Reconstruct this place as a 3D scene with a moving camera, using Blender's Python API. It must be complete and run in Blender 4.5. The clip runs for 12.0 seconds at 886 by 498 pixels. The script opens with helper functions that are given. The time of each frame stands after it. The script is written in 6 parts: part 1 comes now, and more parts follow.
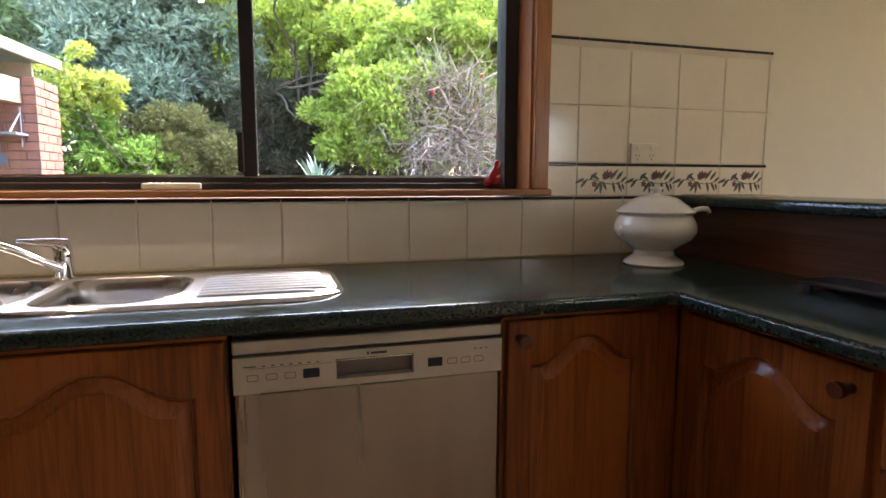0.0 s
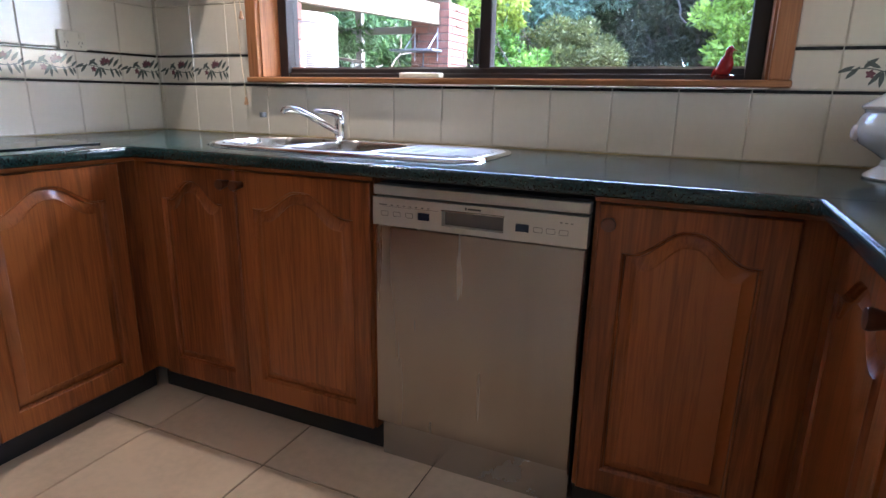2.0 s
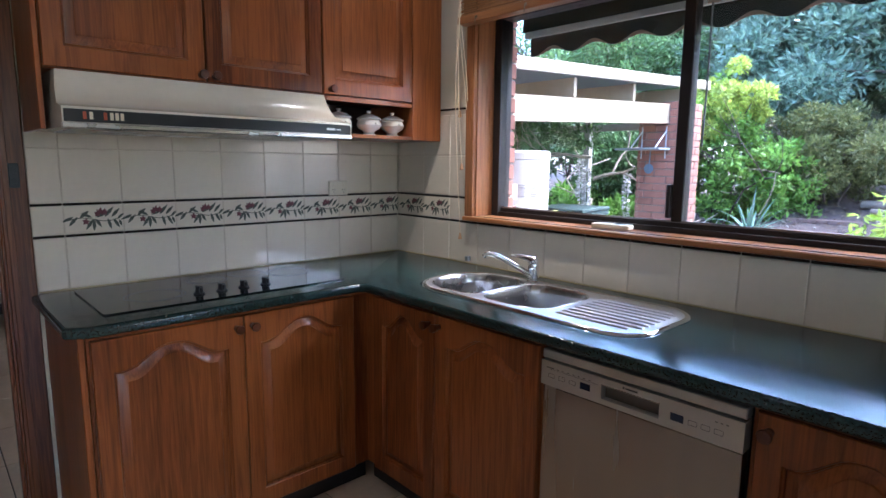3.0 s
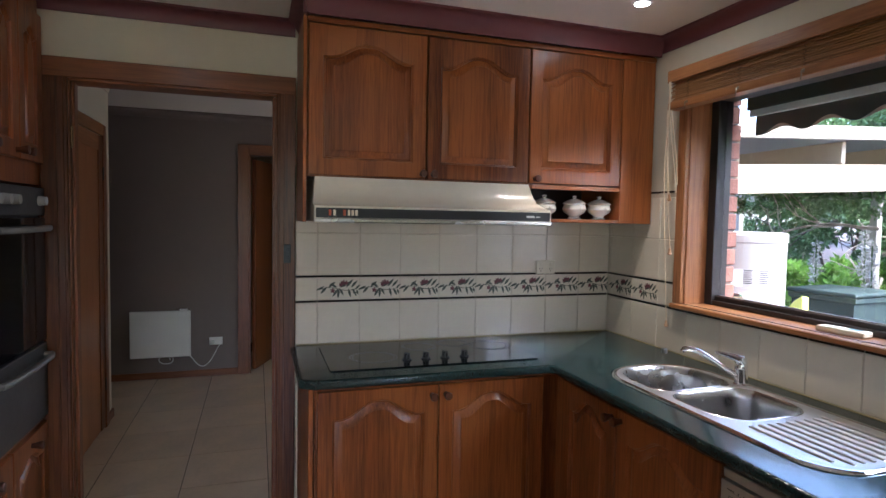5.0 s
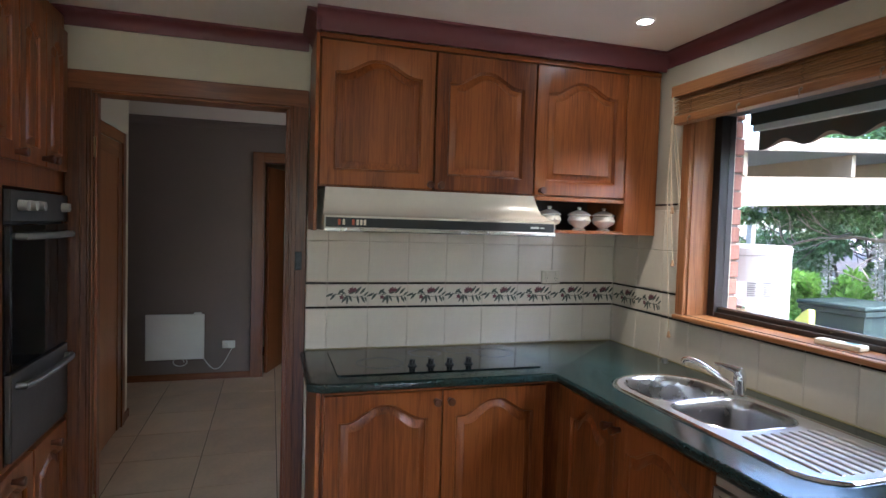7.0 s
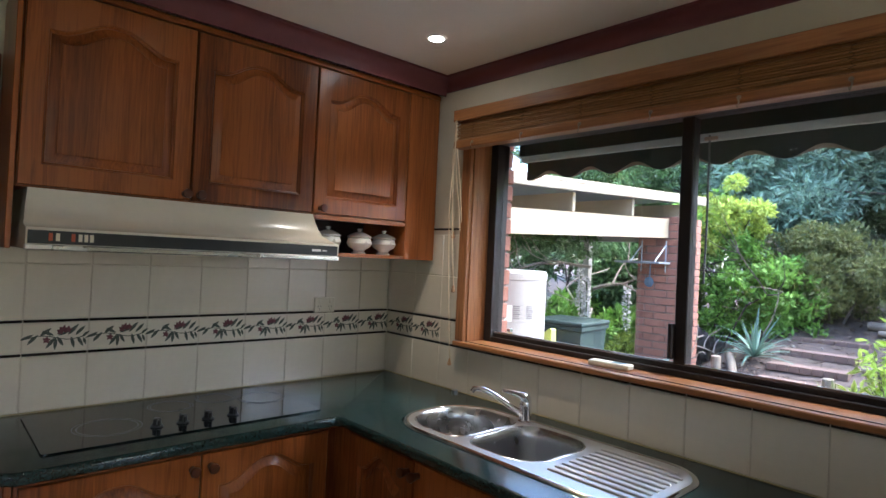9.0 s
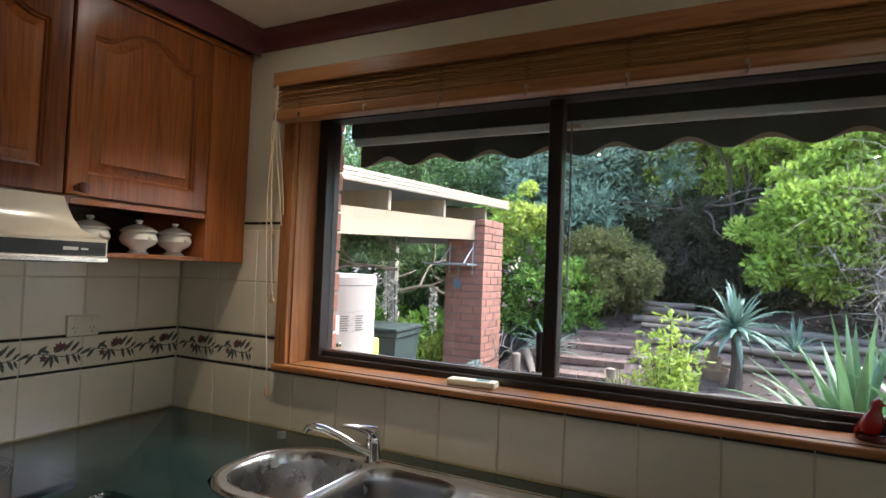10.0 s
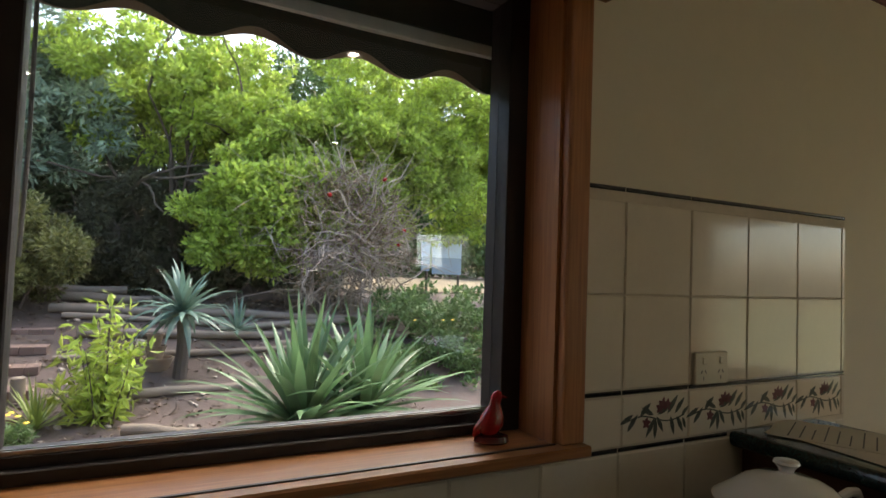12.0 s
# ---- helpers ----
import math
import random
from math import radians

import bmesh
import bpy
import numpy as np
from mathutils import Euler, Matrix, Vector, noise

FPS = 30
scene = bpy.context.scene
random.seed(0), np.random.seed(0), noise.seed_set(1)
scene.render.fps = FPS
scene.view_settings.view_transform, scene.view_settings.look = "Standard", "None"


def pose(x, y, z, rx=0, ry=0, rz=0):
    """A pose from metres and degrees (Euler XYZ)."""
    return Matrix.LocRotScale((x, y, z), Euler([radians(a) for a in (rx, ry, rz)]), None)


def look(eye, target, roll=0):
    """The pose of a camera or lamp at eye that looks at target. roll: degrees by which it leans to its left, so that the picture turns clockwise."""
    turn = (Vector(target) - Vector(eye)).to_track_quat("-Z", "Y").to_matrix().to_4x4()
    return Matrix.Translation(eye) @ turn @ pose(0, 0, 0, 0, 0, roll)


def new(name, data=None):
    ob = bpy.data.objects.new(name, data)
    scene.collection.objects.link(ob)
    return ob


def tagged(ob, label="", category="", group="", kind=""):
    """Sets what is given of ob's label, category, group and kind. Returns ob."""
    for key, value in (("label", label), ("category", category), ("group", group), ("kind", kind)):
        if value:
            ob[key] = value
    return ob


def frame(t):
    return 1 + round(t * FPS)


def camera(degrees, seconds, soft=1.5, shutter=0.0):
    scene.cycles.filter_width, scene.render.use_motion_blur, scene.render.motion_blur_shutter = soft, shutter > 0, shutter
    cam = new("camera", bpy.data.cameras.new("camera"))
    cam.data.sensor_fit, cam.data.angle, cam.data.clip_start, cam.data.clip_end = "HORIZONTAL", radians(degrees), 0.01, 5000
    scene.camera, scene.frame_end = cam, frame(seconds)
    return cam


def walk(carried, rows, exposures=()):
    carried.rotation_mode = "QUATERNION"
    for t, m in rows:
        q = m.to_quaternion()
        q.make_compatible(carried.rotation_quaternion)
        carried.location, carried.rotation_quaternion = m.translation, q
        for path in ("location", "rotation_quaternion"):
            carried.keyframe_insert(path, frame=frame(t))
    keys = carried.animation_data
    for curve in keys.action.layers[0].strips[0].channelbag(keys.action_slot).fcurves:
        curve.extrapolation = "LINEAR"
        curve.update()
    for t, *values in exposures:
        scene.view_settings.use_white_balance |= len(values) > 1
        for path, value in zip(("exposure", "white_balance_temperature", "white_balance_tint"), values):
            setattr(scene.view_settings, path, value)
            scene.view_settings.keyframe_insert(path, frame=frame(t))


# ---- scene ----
cam = camera(75.6, 12.0)
PATH = [
    (0, (1.656, -1.875, 1.173), (2.212, 0.031, 0.935), 0.1),
    (0.5, (1.856, -1.941, 1.151), (1.967, 0.041, 0.905), 0.7),
    (1, (2.023, -1.995, 1.096), (1.788, -0.032, 0.792), 0.9),
    (1.5, (2.21, -1.99, 1.065), (1.717, -0.105, 0.616), 0.5),
    (2, (2.375, -2.018, 1.081), (1.593, -0.251, 0.562), 1.1),
    (2.5, (2.494, -2.067, 1.265), (1.397, -0.48, 0.74), 0.8),
    (3, (2.594, -2.049, 1.406), (1.145, -0.703, 1.107), 0.6),
    (3.5, (2.715, -1.976, 1.474), (1.014, -0.931, 1.354), 0.5),
    (3.7, (2.741, -1.946, 1.474), (0.978, -1.006, 1.388), 0.6),
    (5.5, (2.83, -1.909, 1.534), (0.922, -1.319, 1.421), 1.2),
    (6, (2.863, -1.912, 1.526), (0.95, -1.339, 1.424), 1.3),
    (6.5, (2.882, -1.908, 1.532), (0.969, -1.334, 1.44), 1.5),
    (6.7, (2.883, -1.891, 1.538), (0.967, -1.326, 1.454), 1.6),
    (8.3, (2.727, -1.992, 1.539), (0.952, -1.071, 1.5), 2.5),
    (8.5, (2.67, -1.96, 1.536), (0.955, -0.931, 1.521), 2.5),
    (9, (2.524, -1.917, 1.533), (1.049, -0.566, 1.563), 2.7),
    (9.5, (2.317, -1.797, 1.569), (1.107, -0.205, 1.613), 2.7),
    (10, (2.1, -1.673, 1.519), (1.197, 0.109, 1.591), 2.2),
    (10.5, (1.871, -1.505, 1.527), (1.381, 0.434, 1.581), 1.9),
    (11, (1.736, -1.236, 1.524), (1.679, 0.763, 1.552), 2.1),
    (11.5, (1.705, -1.021, 1.507), (2.125, 0.934, 1.543), 2.1),
    (12, (1.780, -0.918, 1.478), (2.704, 0.850, 1.561), 2.0),
]
EXPOSURES = [(0.0, 3.85, 6700, 16), (0.5, 3.95, 6600, 16), (1.0, 4.0, 6400, 16), (1.5, 4.1, 5900, 16), (2.0, 4.35, 5150, 13), (2.5, 4.2, 5050, 11), (3.0, 3.75, 5000, 12), (3.5, 3.6, 5400, 14), (5.5, 3.78, 5250, 11), (6.5, 3.85, 5250, 10), (8.5, 3.6, 5300, 4), (9.5, 3.15, 5750, 9), (10.5, 2.95, 6250, 4), (11.0, 2.85, 6400, 5), (11.5, 2.6, 6700, 5), (12.0, 2.35, 7000, 7)]
walk(cam, [(t, look(eye, target, roll)) for t, eye, target, roll in PATH], EXPOSURES)



# ---- world and light ----
world = bpy.data.worlds.new("sky")
scene.world = world
world.use_nodes = True
wn = world.node_tree.nodes
sky = wn.new("ShaderNodeTexSky")
sky.sky_type, sky.sun_disc, sky.sun_elevation, sky.sun_rotation = "NISHITA", False, radians(55), radians(50)
sky.air_density, sky.dust_density = 1.0, 3.0
world.node_tree.links.new(sky.outputs[0], wn["Background"].inputs[0])
wn["Background"].inputs[1].default_value = 0.15
sun = new("sun", bpy.data.lights.new("sun", "SUN"))
sun.data.energy, sun.data.angle, sun.data.color = 1.2, radians(45), (1.0, 0.96, 0.9)
sun.matrix_world = look((8.8, 7.4, 16.4), (0, 0, 0))


def spot(x, y, z, power):
    lamp = new("downlight_glow", bpy.data.lights.new("downlight_glow", "SPOT"))
    lamp.data.energy, lamp.data.spot_size, lamp.data.spot_blend = power, radians(84), 0.8
    lamp.data.color, lamp.data.shadow_soft_size = (1.0, 0.80, 0.58), 0.025
    lamp.matrix_world = pose(x, y, z)
    return lamp


def sheet_lamp(name, m, sx, sy, power, color):
    lamp = new(name, bpy.data.lights.new(name, "AREA"))
    lamp.data.shape, lamp.data.size, lamp.data.size_y, lamp.data.energy, lamp.data.color = "RECTANGLE", sx, sy, power, color
    lamp.matrix_world = m
    return lamp


SPOT_POWER = 3.6
# daylight standing in the openings
sheet_lamp("daylight_east", pose(7.58, -2.4, 1.35, 90, 0, 90), 2.1, 1.4, 0.06, (1.0, 0.97, 0.90))
sheet_lamp("daylight_south", pose(4.85, -4.99, 1.74, 90, 0, 0), 0.34, 0.4, 0.5, (0.85, 0.95, 1.0))
sheet_lamp("daylight_hall", pose(-1.9, 0.13, 1.2, -90, 0, 0), 1.3, 1.8, 0.37, (1.0, 0.95, 0.90))



# ---- materials ----
def mat(name):
    m = bpy.data.materials.new(name)
    m.use_nodes = True
    return m, m.node_tree.nodes, m.node_tree.links, m.node_tree.nodes["Principled BSDF"]


def plain(name, color, rough=0.5, metal=0.0, vary=0.12, scale=6.0, bump=0.0, bump_scale=60.0, coat=0.0, per_object=0.0, squash=(1, 1, 1)):
    """A surface with two scales of variation, fine relief, and a shade of its own for each object."""
    m, n, l, p = mat(name)
    p.inputs["Roughness"].default_value, p.inputs["Metallic"].default_value = rough, metal
    p.inputs["Coat Weight"].default_value = coat
    tc = n.new("ShaderNodeTexCoord")
    mp = n.new("ShaderNodeMapping")
    mp.inputs["Scale"].default_value = squash
    l.new(tc.outputs["Object"], mp.inputs[0])
    big, fine = n.new("ShaderNodeTexNoise"), n.new("ShaderNodeTexNoise")
    big.inputs["Scale"].default_value, fine.inputs["Scale"].default_value = scale, scale * 9
    big.inputs["Detail"].default_value = fine.inputs["Detail"].default_value = 4
    for t in (big, fine):
        l.new(mp.outputs[0], t.inputs["Vector"])
    add = n.new("ShaderNodeMath")
    add.operation = "MULTIPLY_ADD"
    l.new(fine.outputs[0], add.inputs[0])
    add.inputs[1].default_value = 0.5
    l.new(big.outputs[0], add.inputs[2])
    info = n.new("ShaderNodeObjectInfo")
    add2 = n.new("ShaderNodeMath")
    add2.operation = "MULTIPLY_ADD"
    l.new(info.outputs["Random"], add2.inputs[0])
    add2.inputs[1].default_value = per_object
    l.new(add.outputs[0], add2.inputs[2])
    ramp = n.new("ShaderNodeValToRGB")
    c = Vector(color)
    ramp.color_ramp.elements[0].position, ramp.color_ramp.elements[1].position = 0.35, 1.0 + per_object * 0.6
    ramp.color_ramp.elements[0].color = (*(c * (1 - vary)), 1)
    ramp.color_ramp.elements[1].color = (*[min(1, v * (1 + vary)) for v in c], 1)
    l.new(add2.outputs[0], ramp.inputs[0])
    l.new(ramp.outputs[0], p.inputs["Base Color"])
    rr = n.new("ShaderNodeMapRange")
    rr.inputs["From Min"].default_value, rr.inputs["From Max"].default_value = 0.4, 1.0
    rr.inputs["To Min"].default_value, rr.inputs["To Max"].default_value = max(0.02, rough * 0.82), min(1, rough * 1.2)
    l.new(add.outputs[0], rr.inputs[0])
    l.new(rr.outputs[0], p.inputs["Roughness"])
    if bump:
        b, bn = n.new("ShaderNodeBump"), n.new("ShaderNodeTexNoise")
        bn.inputs["Scale"].default_value, bn.inputs["Detail"].default_value = bump_scale, 5
        l.new(mp.outputs[0], bn.inputs["Vector"])
        b.inputs["Strength"].default_value, b.inputs["Distance"].default_value = bump, 0.01
        l.new(bn.outputs[0], b.inputs["Height"])
        l.new(b.outputs[0], p.inputs["Normal"])
    return m


def timber(name, dark, light, along="Z", rough=0.34, coat=0.12, fine=1.0):
    """Varnished wood, its grain running along one axis."""
    m, n, l, p = mat(name)
    tc, mp = n.new("ShaderNodeTexCoord"), n.new("ShaderNodeMapping")
    info = n.new("ShaderNodeObjectInfo")
    shift = n.new("ShaderNodeVectorMath")
    shift.operation = "MULTIPLY_ADD"
    l.new(info.outputs["Random"], shift.inputs[0])
    shift.inputs[1].default_value = (7, 5, 9)
    l.new(tc.outputs["Object"], shift.inputs[2])
    l.new(shift.outputs[0], mp.inputs[0])
    mp.inputs["Scale"].default_value = {"X": (0.045, 1, 1), "Y": (1, 0.045, 1), "Z": (1, 1, 0.045)}[along]
    warp, grain, pore = n.new("ShaderNodeTexNoise"), n.new("ShaderNodeTexNoise"), n.new("ShaderNodeTexNoise")
    warp.inputs["Scale"].default_value, warp.inputs["Detail"].default_value = 6 * fine, 2
    grain.inputs["Scale"].default_value, grain.inputs["Detail"].default_value, grain.inputs["Distortion"].default_value = 62 * fine, 5, 1.4
    pore.inputs["Scale"].default_value, pore.inputs["Detail"].default_value = 220 * fine, 3
    for t in (warp, grain, pore):
        l.new(mp.outputs[0], t.inputs["Vector"])
    a = n.new("ShaderNodeMath")
    a.operation = "MULTIPLY_ADD"
    l.new(grain.outputs[0], a.inputs[0])
    a.inputs[1].default_value = 0.9
    l.new(warp.outputs[0], a.inputs[2])
    b = n.new("ShaderNodeMath")
    b.operation = "MULTIPLY_ADD"
    l.new(pore.outputs[0], b.inputs[0])
    b.inputs[1].default_value = 0.35
    l.new(a.outputs[0], b.inputs[2])
    c2 = n.new("ShaderNodeMath")
    c2.operation = "MULTIPLY_ADD"
    l.new(info.outputs["Random"], c2.inputs[0])
    c2.inputs[1].default_value = 0.22
    l.new(b.outputs[0], c2.inputs[2])
    ramp = n.new("ShaderNodeValToRGB")
    ramp.color_ramp.elements[1].position = 1.0
    ramp.color_ramp.elements[0].color, ramp.color_ramp.elements[1].color = (*dark, 1), (*light, 1)
    half = n.new("ShaderNodeMath")
    half.operation = "MULTIPLY"
    half.inputs[1].default_value = 0.72
    l.new(c2.outputs[0], half.inputs[0])
    l.new(half.outputs[0], ramp.inputs[0])
    ramp.color_ramp.elements[0].position = 0.62
    l.new(ramp.outputs[0], p.inputs["Base Color"])
    p.inputs["Roughness"].default_value, p.inputs["Coat Weight"].default_value, p.inputs["Coat Roughness"].default_value = rough, coat, 0.2
    p.inputs["Specular IOR Level"].default_value = 0.35
    bp = n.new("ShaderNodeBump")
    bp.inputs["Strength"].default_value, bp.inputs["Distance"].default_value = 0.12, 0.002
    l.new(b.outputs[0], bp.inputs["Height"])
    l.new(bp.outputs[0], p.inputs["Normal"])
    return m


def glass(name, color=(1, 1, 1)):
    m, n, l, p = mat(name)
    p.inputs["Base Color"].default_value = (*color, 1)
    p.inputs["Roughness"].default_value, p.inputs["IOR"].default_value, p.inputs["Transmission Weight"].default_value = 0.0, 1.45, 1.0
    return m


DOOR_DARK, DOOR_LIGHT = (0.100, 0.0235, 0.0055), (0.32, 0.098, 0.0225)
WOOD = timber("cabinet_timber", DOOR_DARK, DOOR_LIGHT)
WOOD_X = timber("cabinet_timber_across_x", DOOR_DARK, DOOR_LIGHT, "X")
WOOD_Y = timber("cabinet_timber_across_y", DOOR_DARK, DOOR_LIGHT, "Y")
TRIM = timber("trim_timber", (0.070, 0.022, 0.007), (0.20, 0.068, 0.022))
# lighter copy of TRIM: sunlight on the window timber is in its colour
SUNLIT_TRIM = timber("window_timber", (0.15, 0.057, 0.019), (0.38, 0.16, 0.060))
TRIM_X = timber("trim_timber_x", (0.19, 0.074, 0.024), (0.38, 0.165, 0.058), "X")
TRIM_Y = timber("trim_timber_y", (0.085, 0.028, 0.009), (0.23, 0.082, 0.028), "Y")
PAINT = plain("cream_wall_paint", (0.62, 0.56, 0.43), 0.6, vary=0.05, scale=2, bump=0.08, bump_scale=120)
CEIL = plain("ceiling_paint", (0.82, 0.78, 0.71), 0.8, vary=0.03, scale=1.5, bump=0.05)
GREY_WALL = plain("taupe_wall_paint", (0.175, 0.135, 0.115), 0.55, vary=0.08, scale=2, bump=0.08, bump_scale=120)
RED_PAINT = plain("maroon_cornice_paint", (0.145, 0.040, 0.045), 0.45, vary=0.08)
TILE = plain("cream_glazed_tile", (0.66, 0.59, 0.48), 0.10, vary=0.05, scale=5, bump=0.03, bump_scale=14, per_object=0.15)
GROUT = plain("tile_grout", (0.54, 0.47, 0.37), 0.9, vary=0.15)
LINER = plain("black_liner_tile", (0.012, 0.013, 0.015), 0.12)
FLOOR_TILE = plain("floor_tile", (0.54, 0.415, 0.295), 0.32, vary=0.20, scale=4, bump=0.05, bump_scale=40, per_object=0.25)
FLOOR_GROUT = plain("floor_grout", (0.075, 0.058, 0.046), 0.9)
BLACK = plain("black_plastic", (0.012, 0.012, 0.013), 0.4)
STEEL = plain("brushed_steel", (0.46, 0.45, 0.44), 0.25, 1.0, vary=0.03, scale=2)
# broad upright streaks paint soft reflections into this steel's base colour
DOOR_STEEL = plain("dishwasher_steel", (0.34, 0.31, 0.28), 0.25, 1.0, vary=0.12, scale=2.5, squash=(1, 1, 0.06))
DECK_STEEL = plain("worn_sink_steel", (0.60, 0.59, 0.57), 0.42, 1.0, vary=0.04, scale=4)
CHROME = plain("chrome", (0.82, 0.82, 0.83), 0.06, 1.0, vary=0.02)
WHITE_PLASTIC = plain("white_plastic", (0.78, 0.77, 0.73), 0.35, vary=0.03)
CHINA = plain("white_china", (0.76, 0.74, 0.69), 0.08, vary=0.03, coat=0.5)
BROWN_FRAME = plain("dark_brown_aluminium", (0.014, 0.009, 0.008), 0.5)
GLASS = glass("window_glass")


# ---- building helpers ----
def bx(bm, a, b, bevel=0.0, seg=1):
    """Add a box between two corners, its edges rounded by bevel."""
    lo, hi = [min(p, q) for p, q in zip(a, b)], [max(p, q) for p, q in zip(a, b)]
    v = [bm.verts.new((x, y, z)) for x in (lo[0], hi[0]) for y in (lo[1], hi[1]) for z in (lo[2], hi[2])]
    f = [bm.faces.new([v[i] for i in q]) for q in ((0, 1, 3, 2), (4, 6, 7, 5), (0, 4, 5, 1), (2, 3, 7, 6), (0, 2, 6, 4), (1, 5, 7, 3))]
    if bevel:
        bmesh.ops.bevel(bm, geom=list({e for q in f for e in q.edges}), offset=bevel, segments=seg, affect="EDGES", profile=0.5)
    return bm


def box(a, b, bevel=0.0, seg=1):
    return bx(bmesh.new(), a, b, bevel, seg)


def lathe(profile, steps=28, m=None, cap=True):
    """A turned solid from (radius, height) pairs."""
    bm = bmesh.new()
    rings = []
    for r, z in profile:
        rings.append([bm.verts.new((r * math.cos(2 * math.pi * i / steps), r * math.sin(2 * math.pi * i / steps), z)) for i in range(steps)])
    for p, q in zip(rings, rings[1:]):
        for i in range(steps):
            bm.faces.new((p[i], p[(i + 1) % steps], q[(i + 1) % steps], q[i]))
    if cap:
        bm.faces.new(rings[0][::-1])
        bm.faces.new(rings[-1])
    if m is not None:
        bm.transform(m)
    return bm


def tube(points, radius, steps=10, caps=True):
    """A round bar along points; radius may be one number or one for each point."""
    bm = bmesh.new()
    pts = [Vector(p) for p in points]
    rad = radius if isinstance(radius, (list, tuple)) else [radius] * len(pts)
    rings, ref = [], None
    for i, p in enumerate(pts):
        d = (pts[min(i + 1, len(pts) - 1)] - pts[max(i - 1, 0)]).normalized()
        if ref is None:
            ref = Vector((0, 0, 1)) if abs(d.z) < 0.9 else Vector((1, 0, 0))
        u = d.cross(ref).normalized()
        v = u.cross(d).normalized()
        ref = v
        rings.append([bm.verts.new(p + rad[i] * (math.cos(2 * math.pi * k / steps) * u + math.sin(2 * math.pi * k / steps) * v)) for k in range(steps)])
    for p, q in zip(rings, rings[1:]):
        for i in range(steps):
            bm.faces.new((p[i], p[(i + 1) % steps], q[(i + 1) % steps], q[i]))
    if caps:
        bm.faces.new(rings[0])
        bm.faces.new(rings[-1][::-1])
    return bm


def prism(outline, y0, y1, m=None):
    """Extrude an outline of (x, z) pairs from y0 to y1."""
    bm = bmesh.new()
    a = [bm.verts.new((x, y0, z)) for x, z in outline]
    b = [bm.verts.new((x, y1, z)) for x, z in outline]
    bm.faces.new(a)
    bm.faces.new(b[::-1])
    k = len(a)
    for i in range(k):
        bm.faces.new((a[(i + 1) % k], a[i], b[i], b[(i + 1) % k]))
    if m is not None:
        bm.transform(m)
    return bm


def part(name, bm, material, parent=None, label="", smooth=False, m=None):
    """Link a bmesh as one mesh object, under a thing or a part where one is given."""
    if m is not None:
        bm.transform(m)
    bmesh.ops.recalc_face_normals(bm, faces=bm.faces)
    me = bpy.data.meshes.new(name)
    bm.to_mesh(me)
    bm.free()
    me.materials.append(material)
    if smooth:
        me.shade_smooth()
        me.set_sharp_from_angle(angle=radians(35))
    ob = new(name, me)
    if parent is not None:
        ob.parent = parent
    if label:
        tagged(ob, label)
    return ob


def thing(name, label, category, m=None, group="", kind=""):
    ob = new(name)
    ob.empty_display_size = 0.1
    if m is not None:
        ob.matrix_basis = m
    return tagged(ob, label, category, group, kind)


def structure(name, bm, material, label, category, smooth=False):
    return tagged(part(name, bm, material, None, "", smooth), label, category, kind="structure")


def many(bm, *boxes, bevel=0.0):
    for a, b in boxes:
        bx(bm, a, b, bevel)
    return bm


# ---- the shell ----
FLOOR, CEILING, HALL_CEILING, HEAD = -0.03, 2.425, 2.47, 2.075
X_EAST, Y_SOUTH = 7.6, -5.0
WX0, WX1, WZ0, WZ1 = 0.605, 2.54, 1.10, 2.14
B = FLOOR - 0.1
wall_n = structure("wall_north", many(bmesh.new(),
    ((-0.10, 0.008, B), (WX0, 0.26, 2.6)), ((WX1, 0.008, B), (X_EAST + 0.1, 0.26, 2.6)),
    ((WX0, 0.008, B), (WX1, 0.26, WZ0)), ((WX0, 0.008, WZ1), (WX1, 0.26, 2.6))), PAINT, "cream painted kitchen wall with glazed tile splashback", "wall")
wall_w = structure("wall_west", many(bmesh.new(),
    ((-0.10, -1.80, B), (-0.008, 0.008, 2.6)), ((-0.10, -1.80, HEAD + 0.03), (-0.008, -2.69, 2.6)), ((-0.10, -2.69, B), (-0.008, -3.50, 2.6))),
    PAINT, "cream painted wall with tiled splashback and doorway", "wall")
structure("wall_south", many(bmesh.new(), ((-0.10, -3.50, B), (2.5, -3.60, 2.6)), ((2.4, -3.60, B), (2.5, Y_SOUTH, 2.6)),
    ((2.4, Y_SOUTH, B), (4.0, Y_SOUTH - 0.1, 2.6)), ((4.0, Y_SOUTH, 1.95), (6.4, Y_SOUTH - 0.1, 2.6)), ((4.0, Y_SOUTH, B), (6.4, Y_SOUTH - 0.1, 1.25)), ((4.0, Y_SOUTH, 1.25), (4.95, Y_SOUTH - 0.1, 1.95)), ((5.45, Y_SOUTH, 1.25), (6.4, Y_SOUTH - 0.1, 1.95)), ((6.4, Y_SOUTH, B), (7.7, Y_SOUTH - 0.1, 2.6))),
    PAINT, "cream painted wall of the living area", "wall")
structure("wall_east", many(bmesh.new(), ((X_EAST, 0.0, B), (X_EAST + 0.1, -1.3, 2.6)), ((X_EAST, -1.3, 2.1), (X_EAST + 0.1, -3.5, 2.6)), ((X_EAST, -1.3, B), (X_EAST + 0.1, -3.5, 0.6)),
    ((X_EAST, -3.5, B), (X_EAST + 0.1, Y_SOUTH - 0.1, 2.6))), PAINT, "cream painted far wall", "wall")
